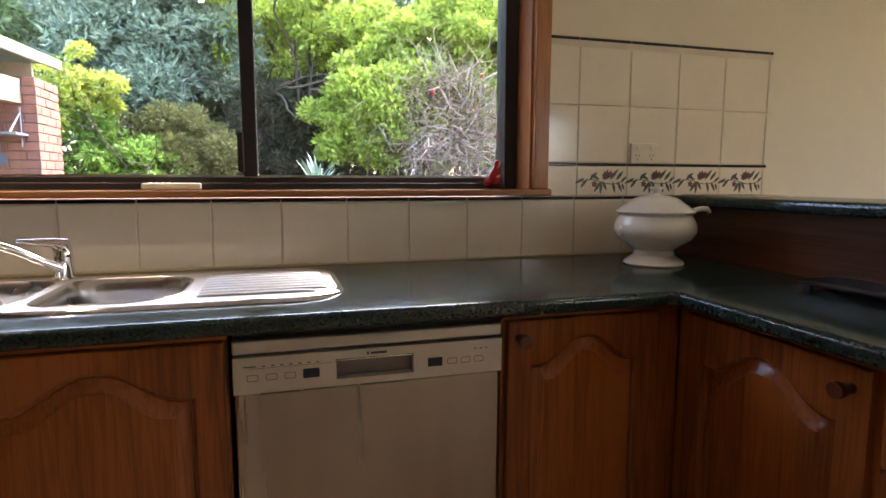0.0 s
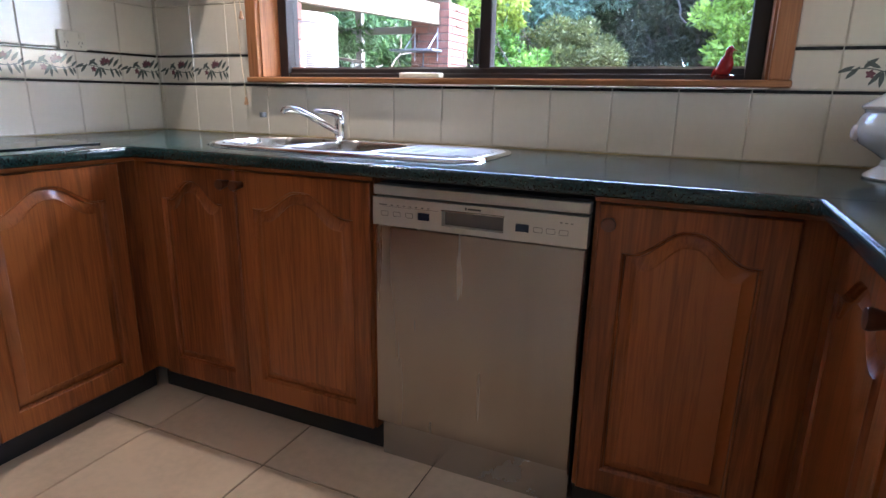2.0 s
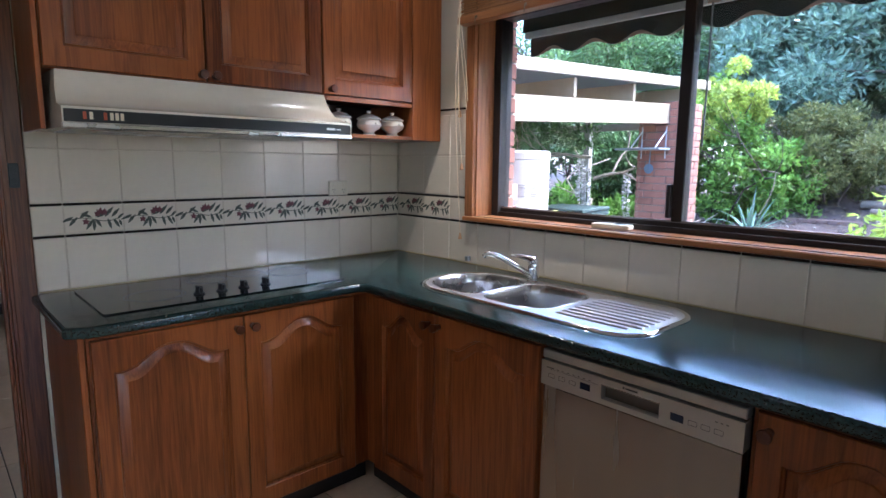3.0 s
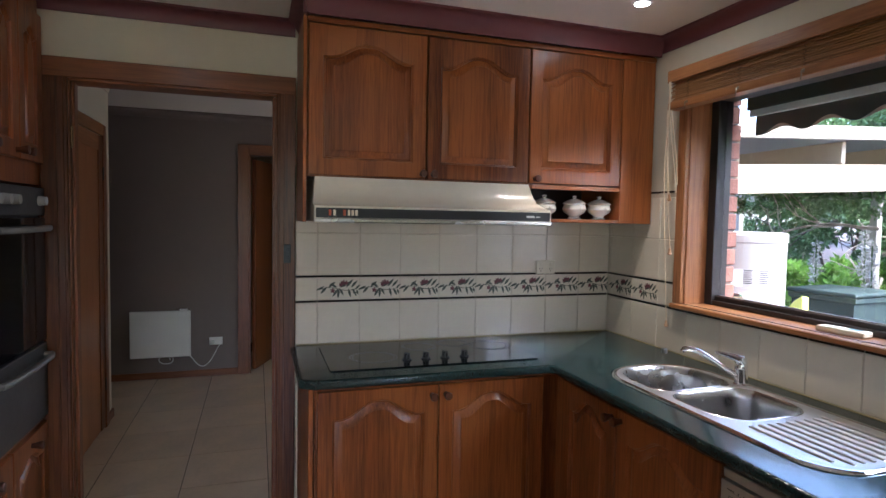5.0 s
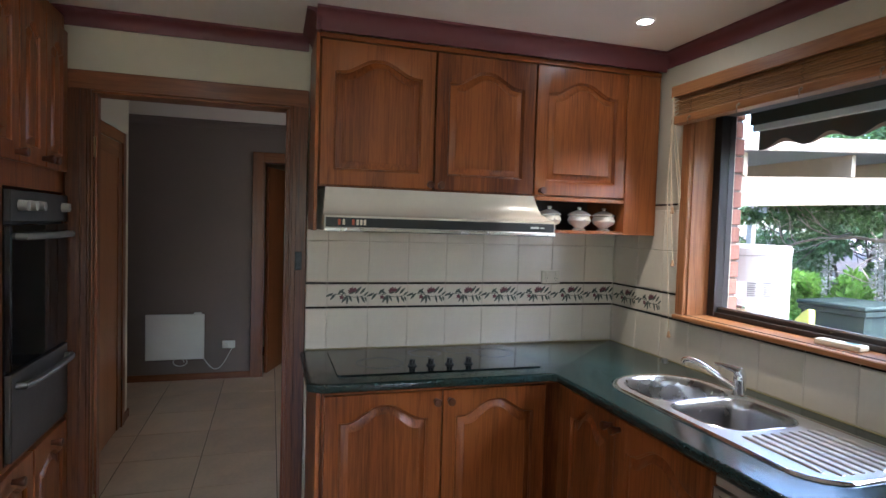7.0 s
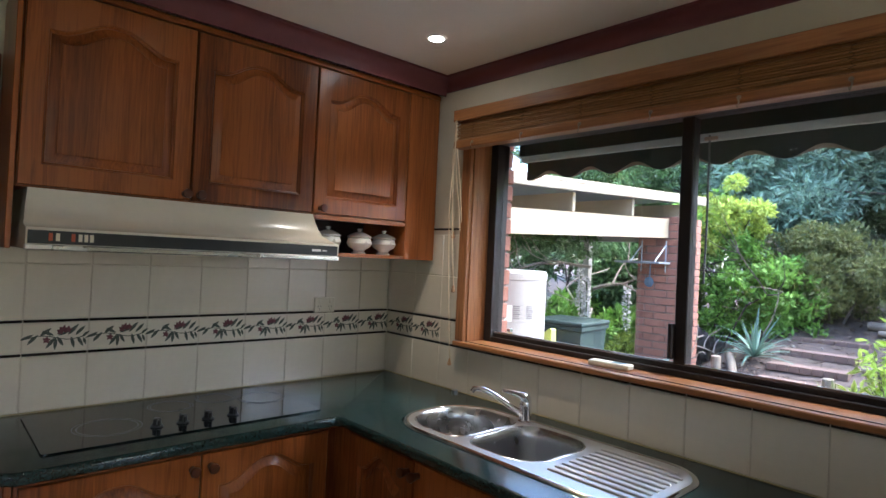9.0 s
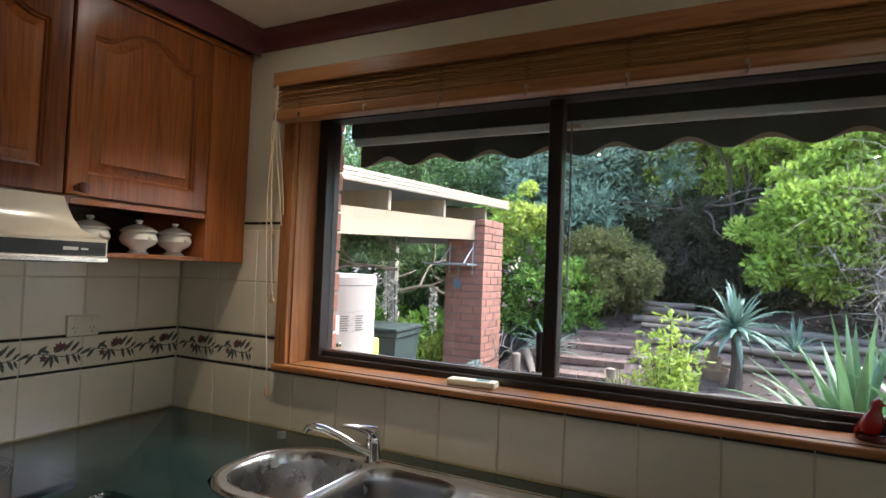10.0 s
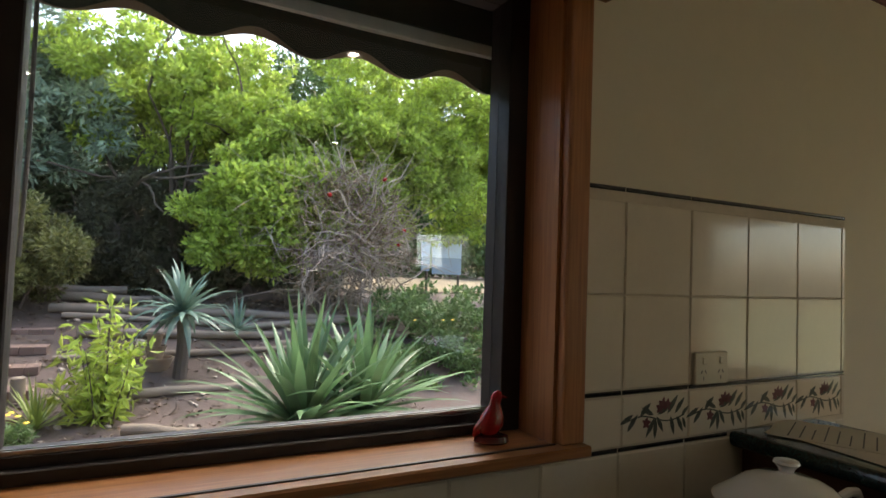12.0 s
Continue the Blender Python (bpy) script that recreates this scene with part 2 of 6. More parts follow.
structure("ceiling", many(bmesh.new(), ((-0.10, 0.26, CEILING), (X_EAST + 0.1, Y_SOUTH - 0.1, CEILING + 0.1)), ((-4.6, 0.26, HALL_CEILING), (-0.10, -4.6, HALL_CEILING + 0.1))),
    CEIL, "off-white flat plasterboard ceiling", "ceiling")
floor = structure("floor", many(bmesh.new(), ((-0.10, 0.0, B), (X_EAST + 0.1, Y_SOUTH - 0.1, FLOOR - 0.006)), ((-4.6, 0.15, B), (-0.10, -4.6, FLOOR - 0.006))),
    FLOOR_GROUT, "beige square ceramic floor tiles with dark grout", "floor")
structure("wall_hall", many(bmesh.new(), ((-3.15, -4.5, B), (-3.05, -1.99, 2.6)), ((-3.15, -1.99, 2.10), (-3.05, -1.20, 2.6)), ((-3.15, -1.20, B), (-3.05, 0.15, 2.6))),
    GREY_WALL, "taupe painted hall wall", "wall")
structure("wall_hall_end", many(bmesh.new(), ((-3.15, 0.15, B), (-2.6, 0.26, 2.6)), ((-1.2, 0.15, B), (-0.1, 0.26, 2.6)), ((-2.6, 0.15, 2.15), (-1.2, 0.26, 2.6)), ((-4.6, 0.15, B), (-3.15, 0.26, 2.6))),
    PAINT, "pale hall end wall with a glazed opening", "wall")
structure("wall_hall_south", many(bmesh.new(), ((-2.03, -2.96, B), (-1.80, -3.06, 2.6)), ((-1.80, -2.96, 2.06), (-0.98, -3.06, 2.6)), ((-0.98, -2.96, B), (-0.1, -3.06, 2.6)),
    ((-2.03, -3.06, B), (-1.93, -4.5, 2.6)), ((-4.6, -4.5, B), (-1.93, -4.6, 2.6)), ((-1.80, -3.05, B), (-0.98, -3.055, 2.06))), PAINT, "white painted hall side wall", "wall")
structure("wall_room_beyond", box((-4.6, -4.5, B), (-4.5, 0.15, 2.6)), PAINT, "pale wall of the room beyond the hall", "wall")

# ---- trim ----
def cove(length, h=0.066, d=0.062):
    """Cove cornice along +x from 0 to length, wall at y = 0, ceiling at z = 0."""
    out = [(0, 0), (d, 0), (d, -0.010)]
    for i in range(7):
        a = i / 6 * math.pi / 2
        out.append((d - 0.006 - (d - 0.014) * math.sin(a) * 0.98, -0.012 - (h - 0.022) * (1 - math.cos(a))))
    out += [(0.008, -h), (0, -h)]
    bm = prism(out, 0, length)
    bm.transform(Matrix.Rotation(radians(-90), 4, "Z") @ Matrix.Identity(4))
    return bm


def cornice(name, m, length, material, h=0.066, d=0.062):
    bm = cove(length, h, d)
    return tagged(part(name, bm, material, None, "", True, m), "painted cove cornice along the ceiling", "cornice", kind="structure")


cornice("cornice_north", pose(0.0, 0.008, CEILING), X_EAST, RED_PAINT)
cornice("cornice_west", pose(-0.008, -3.5, CEILING, 0, 0, 90), 3.5 - 1.74, RED_PAINT)
cornice("cornice_cabinet", pose(0.40, -1.735, CEILING, 0, 0, 90), 1.73, RED_PAINT, 0.085, 0.062)
cornice("cornice_cabinet_side", pose(-0.008, -1.712, CEILING, 0, 0, 0) @ pose(0, 0, 0), 0.43, RED_PAINT, 0.085, 0.062)
cornice("cornice_hall", pose(-2.03, -2.96, HALL_CEILING, 0, 0, 180) @ pose(-1.93, 0, 0), 1.93, PAINT)
cornice("cornice_hall_far", pose(-3.05, -4.5, HALL_CEILING, 0, 0, 90), 4.65, GREY_WALL)

# kitchen doorway lining and architraves
frame_1 = thing("door_frame_1", "varnished timber door frame to the hall, door removed", "door frame", kind="structure")
part("jamb", box((-0.115, -1.800, FLOOR), (0.004, -1.829, HEAD + 0.03), 0.002), TRIM, frame_1)
part("jamb", box((-0.115, -2.690, FLOOR), (0.004, -2.661, HEAD + 0.03), 0.002), TRIM, frame_1)
part("head", box((-0.115, -2.661, HEAD), (0.004, -1.829, HEAD + 0.03), 0.002), TRIM_Y, frame_1)
part("stop", box((-0.06, -1.829, FLOOR), (-0.02, -1.841, HEAD), 0.002), TRIM, frame_1)
part("stop", box((-0.06, -2.661, FLOOR), (-0.02, -2.649, HEAD), 0.002), TRIM, frame_1)
for z in (0.22, 1.84):
    part("hinge", box((0.001, -2.660, z - 0.045), (-0.018, -2.655, z + 0.045), 0.001), plain("worn_brass", (0.32, 0.24, 0.12), 0.4, 1.0), frame_1, "worn brass hinge leaf")
for y0, y1 in ((-1.736, -1.822), (-2.770, -2.668)):
    bm = box((-0.008, y0, FLOOR), (0.017, y1, 2.165), 0.004)
    bx(bm, (0.0, y0 * 0.4 + y1 * 0.6, FLOOR), (0.0205, y1 + (0.012 if y1 < y0 else -0.012), 2.09), 0.003)
    part("architrave", bm, TRIM, frame_1)
part("architrave", box((-0.008, -2.770, 2.085), (0.0195, -1.736, 2.168), 0.004), TRIM_Y, frame_1)
sw = thing("light_switch", "black two-gang light switch on the door architrave", "light switch")
part("plate", box((0.017, -1.790, 1.300), (0.026, -1.758, 1.388), 0.003), BLACK, sw)
for z in (1.325, 1.362):
    part("rocker", box((0.026, -1.782, z - 0.010), (0.030, -1.766, z + 0.010), 0.002), BLACK, sw)

# hall: second door, far door frame, skirting
frame_2 = thing("door_2", "closed timber panel door in the hall side wall", "door", kind="structure")
part("architrave", box((-1.87, -2.958, FLOOR), (-1.79, -2.938, 2.14), 0.004), TRIM, frame_2)
part("architrave", box((-0.99, -2.958, FLOOR), (-0.91, -2.938, 2.14), 0.004), TRIM, frame_2)
part("architrave", box((-1.79, -2.958, 2.06), (-0.99, -2.938, 2.14), 0.004), TRIM_X, frame_2)
leaf = part("leaf", many(bmesh.new(), ((-1.79, -2.99, FLOOR + 0.01), (-0.99, -2.955, 2.055)), bevel=0.002), timber("hall_door_timber", (0.16, 0.055, 0.018), (0.36, 0.145, 0.05)), frame_2)
part("stile", box((-1.79, -2.955, FLOOR + 0.01), (-1.69, -2.947, 2.055), 0.003), TRIM, frame_2)
part("top_rail", box((-1.69, -2.955, 1.95), (-0.99, -2.947, 2.055), 0.003), TRIM_X, frame_2)
part("door_knob", lathe([(0.020, 0), (0.020, 0.006), (0.009, 0.010), (0.009, 0.035), (0.024, 0.045), (0.027, 0.058), (0.018, 0.070), (0.0, 0.072)], 16, pose(-1.06, -2.955, 1.0, -90, 0, 180)), plain("dark_timber_knob", (0.05, 0.02, 0.012), 0.3), frame_2, "dark turned knob", True)
for z in (0.25, 1.75):
    part("hinge", box((-1.795, -2.945, z), (-1.78, -2.937, z + 0.09), 0.001), BLACK, frame_2)
frame_3 = thing("door_frame_3", "varnished timber frame of the far hall doorway", "door frame", kind="structure")
part("architrave", box((-3.052, -2.085, FLOOR), (-3.030, -1.985, 2.20), 0.004), TRIM, frame_3)
part("architrave", box((-3.052, -1.205, FLOOR), (-3.030, -1.105, 2.20), 0.004), TRIM, frame_3)
part("architrave", box((-3.052, -1.985, 2.10), (-3.030, -1.205, 2.20), 0.004), TRIM_Y, frame_3)
part("jamb", box((-3.16, -1.990, FLOOR), (-3.04, -1.965, 2.10), 0.002), TRIM, frame_3)
part("jamb", box((-3.16, -1.225, FLOOR), (-3.04, -1.200, 2.10), 0.002), TRIM, frame_3)
d3 = thing("door_3", "open flush timber door leaf of the far room", "door", pose(-3.16, -1.955, 0), kind="structure")
part("leaf", box((0, 0, FLOOR + 0.01), (-0.76, 0.035, 2.07), 0.002), TRIM, d3, m=Matrix.Rotation(radians(-22), 4, "Z"))
for i, (a, b) in enumerate((((-3.052, -4.5), (-3.036, -2.085)), ((-3.052, -1.105), (-3.036, 0.15)), ((-2.03, -2.96), (-1.87, -2.945)), ((-0.91, -2.96), (-0.1, -2.945)), ((-2.045, -2.945), (-2.03, -4.5)))):
    structure("baseboard_%d" % (i + 1), box((*a, FLOOR), (*b, FLOOR + 0.065), 0.004), TRIM_Y, "low varnished timber skirting board", "skirting")

# panel heater and power point on the hall wall
heater = thing("panel_heater", "slim white panel heater mounted on the taupe wall", "heater")
part("panel", box((-3.03, -3.02, 0.18), (-3.00, -2.505, 0.615), 0.006, 2), WHITE_PLASTIC, heater)
part("control_box", box((-3.028, -2.60, 0.615), (-3.006, -2.53, 0.632), 0.003), WHITE_PLASTIC, heater)
for y in (-2.90, -2.62):
    part("wall_bracket", box((-3.052, y, 0.25), (-3.03, y + 0.04, 0.55)), WHITE_PLASTIC, heater)
part("cord", tube([(-3.02, -2.52 + 0.29 * t - (0.02 if t < 0.05 else 0), 0.20 - 0.16 * math.sin(math.pi * min(1, t * 1.1)) + 0.08 * t) for t in [i / 16 for i in range(17)]], 0.004, 6), WHITE_PLASTIC, heater, "white power cord", True)
part("cord", tube([(-3.03 + 0.004 * math.sin(9 * t), -2.74 + 0.055 * math.cos(7 * t) + 0.03 * t, 0.15 + 0.038 * math.sin(7 * t)) for t in [i / 24 for i in range(25)]], 0.004, 6), WHITE_PLASTIC, heater, "looped white cord", True)
so = thing("power_point", "white wall power point with a plug", "power point")
part("plate", box((-3.052, -2.345, 0.270), (-3.038, -2.225, 0.345), 0.004), WHITE_PLASTIC, so)
part("plug", box((-3.038, -2.33, 0.285), (-3.005, -2.295, 0.32), 0.006), WHITE_PLASTIC, so)
part("switch", box((-3.038, -2.262, 0.31), (-3.032, -2.247, 0.33), 0.002), WHITE_PLASTIC, so)

# window: timber lining, sill, architraves, aluminium sliding frame
win = thing("window_1", "dark brown aluminium sliding window in a varnished timber reveal", "window", kind="structure")
part("window_sill", box((0.566, -0.040, 1.121), (2.592, 0.125, 1.143), 0.004), TRIM_X, win, "varnished timber sill board")
part("sill_bead", box((0.62, -0.008, 1.143), (2.525, 0.0, 1.1455), 0.001), plain("dark_gap", (0.03, 0.015, 0.008), 0.5), win)
part("reveal", box((WX0, 0.002, 1.143), (WX0 + 0.018, 0.125, WZ1)), SUNLIT_TRIM, win)
part("reveal", box((WX1 - 0.018, 0.002, 1.143), (WX1, 0.125, WZ1)), SUNLIT_TRIM, win)
part("reveal", box((WX0 + 0.018, 0.002, WZ1 - 0.018), (WX1 - 0.018, 0.125, WZ1)), TRIM_X, win)
for x0, x1 in ((0.562, 0.616), (2.530, 2.588)):
    part("architrave", box((x0, -0.020, 1.143), (x1, 0.008, 2.14), 0.005, 2), SUNLIT_TRIM, win)
part("architrave", box((0.562, -0.019, 2.14), (2.588, 0.008, 2.20), 0.005), TRIM_X, win)
fr = bmesh.new()
many(fr, ((0.623, 0.115, 1.143), (0.668, 0.20, WZ1)), ((2.472, 0.115, 1.143), (2.522, 0.20, WZ1)), ((0.668, 0.135, 1.143), (2.472, 0.20, 1.183)), ((0.668, 0.117, 1.143), (2.472, 0.135, 1.165)), ((0.668, 0.115, 2.09), (2.472, 0.20, WZ1)), bevel=0.002)
part("window_frame", fr, BROWN_FRAME, win)
part("track", many(bmesh.new(), ((0.668, 0.139, 1.183), (2.472, 0.142, 1.190)), ((1.60, 0.150, 1.183), (2.472, 0.153, 1.190))), plain("bright_track", (0.35, 0.34, 0.33), 0.35, 1.0), win, "worn aluminium track")
part("meeting_stile", box((1.556, 0.138, 1.183), (1.602, 0.192, 2.09), 0.003), BROWN_FRAME, win)
part("latch", box((1.540, 0.118, 1.20), (1.560, 0.142, 1.33), 0.004), BROWN_FRAME, win, "dark latch handle")
p1 = part("pane", box((0.668, 0.163, 1.183), (1.556, 0.167, 2.09)), GLASS, win)
p2 = part("pane", box((1.602, 0.158, 1.183), (2.472, 0.162, 2.09)), GLASS, win)
p1.visible_shadow = p2.visible_shadow = False

# pelmet and rolled bamboo blind
pel = thing("pelmet", "varnished timber pelmet board above the window", "pelmet")
part("front_board", box((0.575, -0.105, 2.166), (2.605, -0.088, 2.222), 0.005, 2), TRIM_X, pel)
part("top_board", box((0.575, -0.088, 2.206), (2.605, -0.020, 2.222), 0.003), TRIM_X, pel)
part("end_board", box((0.575, -0.088, 2.170), (0.590, -0.020, 2.206), 0.003), TRIM_X, pel)
part("end_board", box((2.590, -0.088, 2.170), (2.605, -0.020, 2.206), 0.003), TRIM_X, pel)
BAMBOO = timber("bamboo_stick", (0.13, 0.058, 0.020), (0.38, 0.19, 0.07), "X", 0.5, 0.0)
blind = thing("bamboo_blind", "raised brown bamboo stick blind with cords", "blind")
part("head_rail", box((0.592, -0.072, 2.164), (2.588, -0.045, 2.190), 0.004), TRIM_X, blind)
stick_mesh = None
for i in range(13):
    z, y = 2.0865 + i * 0.0060, -0.084 + 0.007 * math.sin(i * 1.9)
    if stick_mesh is None:
        ob = part("slat", tube([(-1.0, 0, 0), (-0.3, 0, 0.0004), (0.4, 0, -0.0005), (1.0, 0, 0)], 0.0026, 6), BAMBOO, blind)
        stick_mesh = ob.data
    else:
        ob = new("slat", stick_mesh)
        ob.parent = blind
    ob.location = (1.59 + 0.004 * math.sin(i * 3.1), y, z)
part("backing", box((0.595, -0.073, 2.080), (2.585, -0.060, 2.163)), BAMBOO, blind, "stacked folds of bamboo")
part("bottom_rail", box((0.575, -0.098, 2.044), (2.600, -0.040, 2.081), 0.005, 2), TRIM_X, blind, "timber bottom batten")
BRASS = plain("dull_metal_hook", (0.30, 0.24, 0.18), 0.35, 1.0)
CORD = plain("cream_cord", (0.62, 0.50, 0.34), 0.8)
for i in range(7):
    x = 0.70 + i * 0.285
    part("cord_ladder", tube([(x + 0.010 * math.sin(k * 2.4), -0.0945, 2.083 + k * 0.0054) for k in range(15)], 0.0013, 5), plain("brown_string", (0.10, 0.06, 0.03), 0.9), blind)
    part("hook", tube([(x, -0.097, 2.064), (x, -0.108, 2.060), (x + 0.006, -0.113, 2.046), (x, -0.108, 2.030), (x - 0.004, -0.104, 2.038)], 0.0025, 6), BRASS, blind, "", True)
    part("hook_plate", lathe([(0.007, 0), (0.007, 0.003), (0.0, 0.004)], 10, pose(x, -0.097, 2.063, 90, 0, 0)), BRASS, blind)
for i, (x, drop) in enumerate(((0.555, 1.655), (0.570, 1.40), (0.560, 1.055), (0.590, 1.66), (0.600, 1.70))):
    pts = [(0.60 + (x - 0.60) * min(1, t * 3) + 0.006 * math.sin(5 * t + i), -0.108 + 0.06 * t, 2.17 - (2.17 - drop) * t) for t in [k / 14 for k in range(15)]]
    part("pull_cord", tube(pts, 0.0022, 6), CORD, blind, "cream pull cord", True)
    if i < 3:
        part("toggle", lathe([(0.003, 0.030), (0.005, 0.028), (0.007, 0.014), (0.010, 0.006), (0.010, 0.0), (0.004, -0.004)], 12, pose(pts[-1][0], pts[-1][1], drop - 0.026)), timber("toggle_timber", (0.30, 0.15, 0.07), (0.55, 0.33, 0.18)), blind, "small turned timber toggle", True)

# ceiling downlights
GLOW, gn, gl, gp = mat("lamp_glow")
gp.inputs["Emission Color"].default_value, gp.inputs["Emission Strength"].default_value = (1.0, 0.93, 0.82, 1), 14
for x, y, dim in ((0.775, -0.405, 1.0), (2.55, -1.15, 0.03), (1.2, -2.3, 0.06), (3.0, -2.9, 0.03)):
    dl = thing("downlight", "small round recessed halogen downlight, lit", "downlight", pose(x, y, CEILING), group="ceiling downlights")
    part("trim_ring", lathe([(0.030, -0.001), (0.030, -0.006), (0.040, -0.006), (0.043, -0.001), (0.043, 0.0)], 28, cap=False), plain("white_ring", (0.8, 0.79, 0.77), 0.4), dl, "", True)
    part("bulb", lathe([(0.0005, -0.004), (0.026, -0.004), (0.028, -0.001)], 24, cap=False), GLOW, dl, "glowing bulb")
    spot(x, y, CEILING - 0.02, SPOT_POWER * dim)


# ---- kitchen joinery ----
def arch(s):
    """Cathedral curve: 0 at the shoulders, 1 at the middle."""
    a = abs(2 * s - 1)
    q = min(1, max(0, (0.86 - a) / 0.78))
    return q * q * (3 - 2 * q)


def outline(u0, u1, v0, v1, rise, n=22):
    """Closed outline of an arched field: bottom edge, then the top curve from right to left."""
    return [(u0, v0), (u1, v0)] + [(u1 + (u0 - u1) * i / n, v1 + rise * arch(i / n)) for i in range(n + 1)]


def rings(bm, loops):
    vs = [[bm.verts.new(p) for p in loop] for loop in loops]
    for a, b in zip(vs, vs[1:]):
        k = len(a)
        for i in range(k):
            bm.faces.new((a[i], a[(i + 1) % k], b[(i + 1) % k], b[i]))
    return vs


KNOB = plain("dark_turned_knob", (0.085, 0.024, 0.010), 0.35, coat=0.1, vary=0.2, scale=30)


def cabinet_door(parent, m, w, h, knob=None, rise=0.066, rail=0.044, stile=0.055, material=None, knob_part=True):
    """A cathedral raised-panel door: u to the right, front face towards -y, its lower left corner at m."""
    material = material or WOOD
    top = h - rail - (rise if rise else -0.02)
    bm = bmesh.new()
    o = lambda d, y: [(u, y, v) for u, v in outline(stile + d, w - stile - d, stile + 0.01 + d, top - d, rise)]
    n = len(o(0, 0))
    # frame front: outer edge matched point by point to the opening
    open_loop = o(0, -0.020)
    outer = []
    for i, (u, y, v) in enumerate(open_loop):
        outer.append((0.0, 0) if i == 0 else (w, 0) if i == 1 else (w if i == 2 else 0 if i == n - 1 else u, h))
    e = 0.003
    shrink = lambda u, v: (min(max(u, e), w - e), min(max(v, e), h - e))
    rings(bm, [[(u, 0.0, v) for u, v in outer], [(u, -0.017, v) for u, v in outer], [(*shrink(u, v)[:1], -0.020, shrink(u, v)[1]) for u, v in outer],
               open_loop, o(0.004, -0.0185), o(0.007, -0.0125), o(0.011, -0.0105), o(0.013, -0.0035)])
    door = part("door", bm, material, parent, "", True, m)
    bm = bmesh.new()
    f = rings(bm, [o(0.0132, -0.0035), o(0.0165, -0.0045), o(0.040, -0.0145), o(0.0425, -0.0185), o(0.045, -0.0185)])
    bm.faces.new(f[-1])
    part("panel", bm, material, door, "", True, m)
    bm = box((0.004, -0.004, 0.004), (w - 0.004, 0.0, h - 0.004))
    part("back", bm, material, door, "", False, m)
    if knob:
        k = lathe([(0.0105, 0), (0.010, 0.006), (0.0115, 0.014), (0.0155, 0.028), (0.0170, 0.036), (0.0155, 0.041), (0.008, 0.0425), (0.0, 0.0427)], 18, pose(knob[0], -0.0195, knob[1], 90, 0, 0))
        part("knob", k, KNOB, door, "dark turned timber knob", True, m)
    return door


def lower_unit(label, m, w, doors, depth=0.56):
    """A base cabinet: u along the run from 0 to w, front towards -y, with its doors as (u0, u1, knob u)."""
    c = thing("base_cabinet", label, "cabinet", m, group="timber base cabinets")
    w_ = w - 0.001
    part("front_frame", box((0.001, 0.0, 0.060), (w_, 0.020, 0.861), 0.002), WOOD, c)
    part("side_panel", box((0.001, 0.020, 0.060), (0.019, depth, 0.861)), WOOD, c)
    part("side_panel", box((w_ - 0.018, 0.020, 0.060), (w_, depth, 0.861)), WOOD, c)
    part("back_panel", box((0.019, depth - 0.018, 0.060), (w_ - 0.018, depth, 0.861)), WOOD, c)
    part("bottom_panel", box((0.019, 0.020, 0.060), (w_ - 0.018, depth - 0.018, 0.078)), WOOD, c)
    part("kickboard", box((0.001, 0.035, FLOOR), (w - 0.001, 0.055, 0.060)), BLACK, c, "black recessed kickboard")
    part("top_rail", box((0.0, -0.014, 0.846), (w, -0.0005, 0.861), 0.002), WOOD_X, c)
    for u0, u1, k in doors:
        cabinet_door(c, pose(u0, 0, 0.066), u1 - u0, 0.777, (k - u0, 0.735) if k is not None else None)
    return c


# north run: faces -y
N = lambda x: pose(x, -0.635, 0)
lower_unit("varnished timber sink cabinet with two arched raised-panel doors", N(0.580), 0.970, [(0.080, 0.469, 0.443), (0.473, 0.963, 0.497)], 0.60)
lower_unit("varnished timber corner cabinet with one arched door", N(2.160), 0.510, [(0.014, 0.430, 0.042)], 0.60)
# west run: faces +x, so u runs towards +y
Wm = pose(0.585, -1.700, 0, 0, 0, 90)
lower_unit("varnished timber cooktop cabinet with two arched raised-panel doors", Wm, 1.075, [(0.012, 0.502, 0.474), (0.506, 0.985, 0.534)], 0.56)
# east run: faces -x, so u runs towards -y
Em = pose(2.665, -0.640, 0, 0, 0, -90)
lower_unit("varnished timber peninsula cabinet with one arched door", Em, 0.535, [(0.050, 0.520, 0.485)], 0.42)
dr = thing("drawer_cabinet", "varnished timber drawer cabinet at the peninsula end", "cabinet", pose(2.665, -1.176, 0, 0, 0, -90), group="timber base cabinets")
part("body", box((0.001, 0, 0.06), (0.40, 0.42, 0.861), 0.002), WOOD, dr)
part("kickboard", box((0.001, 0.035, FLOOR), (0.40, 0.055, 0.06)), BLACK, dr)
for z0, z1 in ((0.68, 0.843), (0.48, 0.676), (0.28, 0.476), (0.066, 0.276)):
    d = part("drawer_front", box((0.008, -0.020, z0), (0.392, 0.0, z1), 0.004), WOOD, dr)
    part("groove", box((0.046, -0.0206, z0 + 0.034), (0.354, -0.0195, z1 - 0.034), 0.0005), WOOD_X, d)
    part("field", box((0.056, -0.0265, z0 + 0.042), (0.344, -0.0200, z1 - 0.042), 0.006, 3), WOOD_X, d, "raised moulded field", True)
    part("knob", lathe([(0.0105, 0), (0.010, 0.006), (0.0115, 0.014), (0.0155, 0.028), (0.0170, 0.036), (0.0155, 0.041), (0.0, 0.0427)], 16, pose(0.2, -0.026, (z0 + z1) / 2, 90, 0, 0)), KNOB, d, "turned timber knob", True)
ep = thing("end_panel", "varnished timber end panel of the cooktop bench", "panel")
part("board", box((0.0, -1.722, FLOOR), (0.598, -1.702, 0.861), 0.003), WOOD, ep)

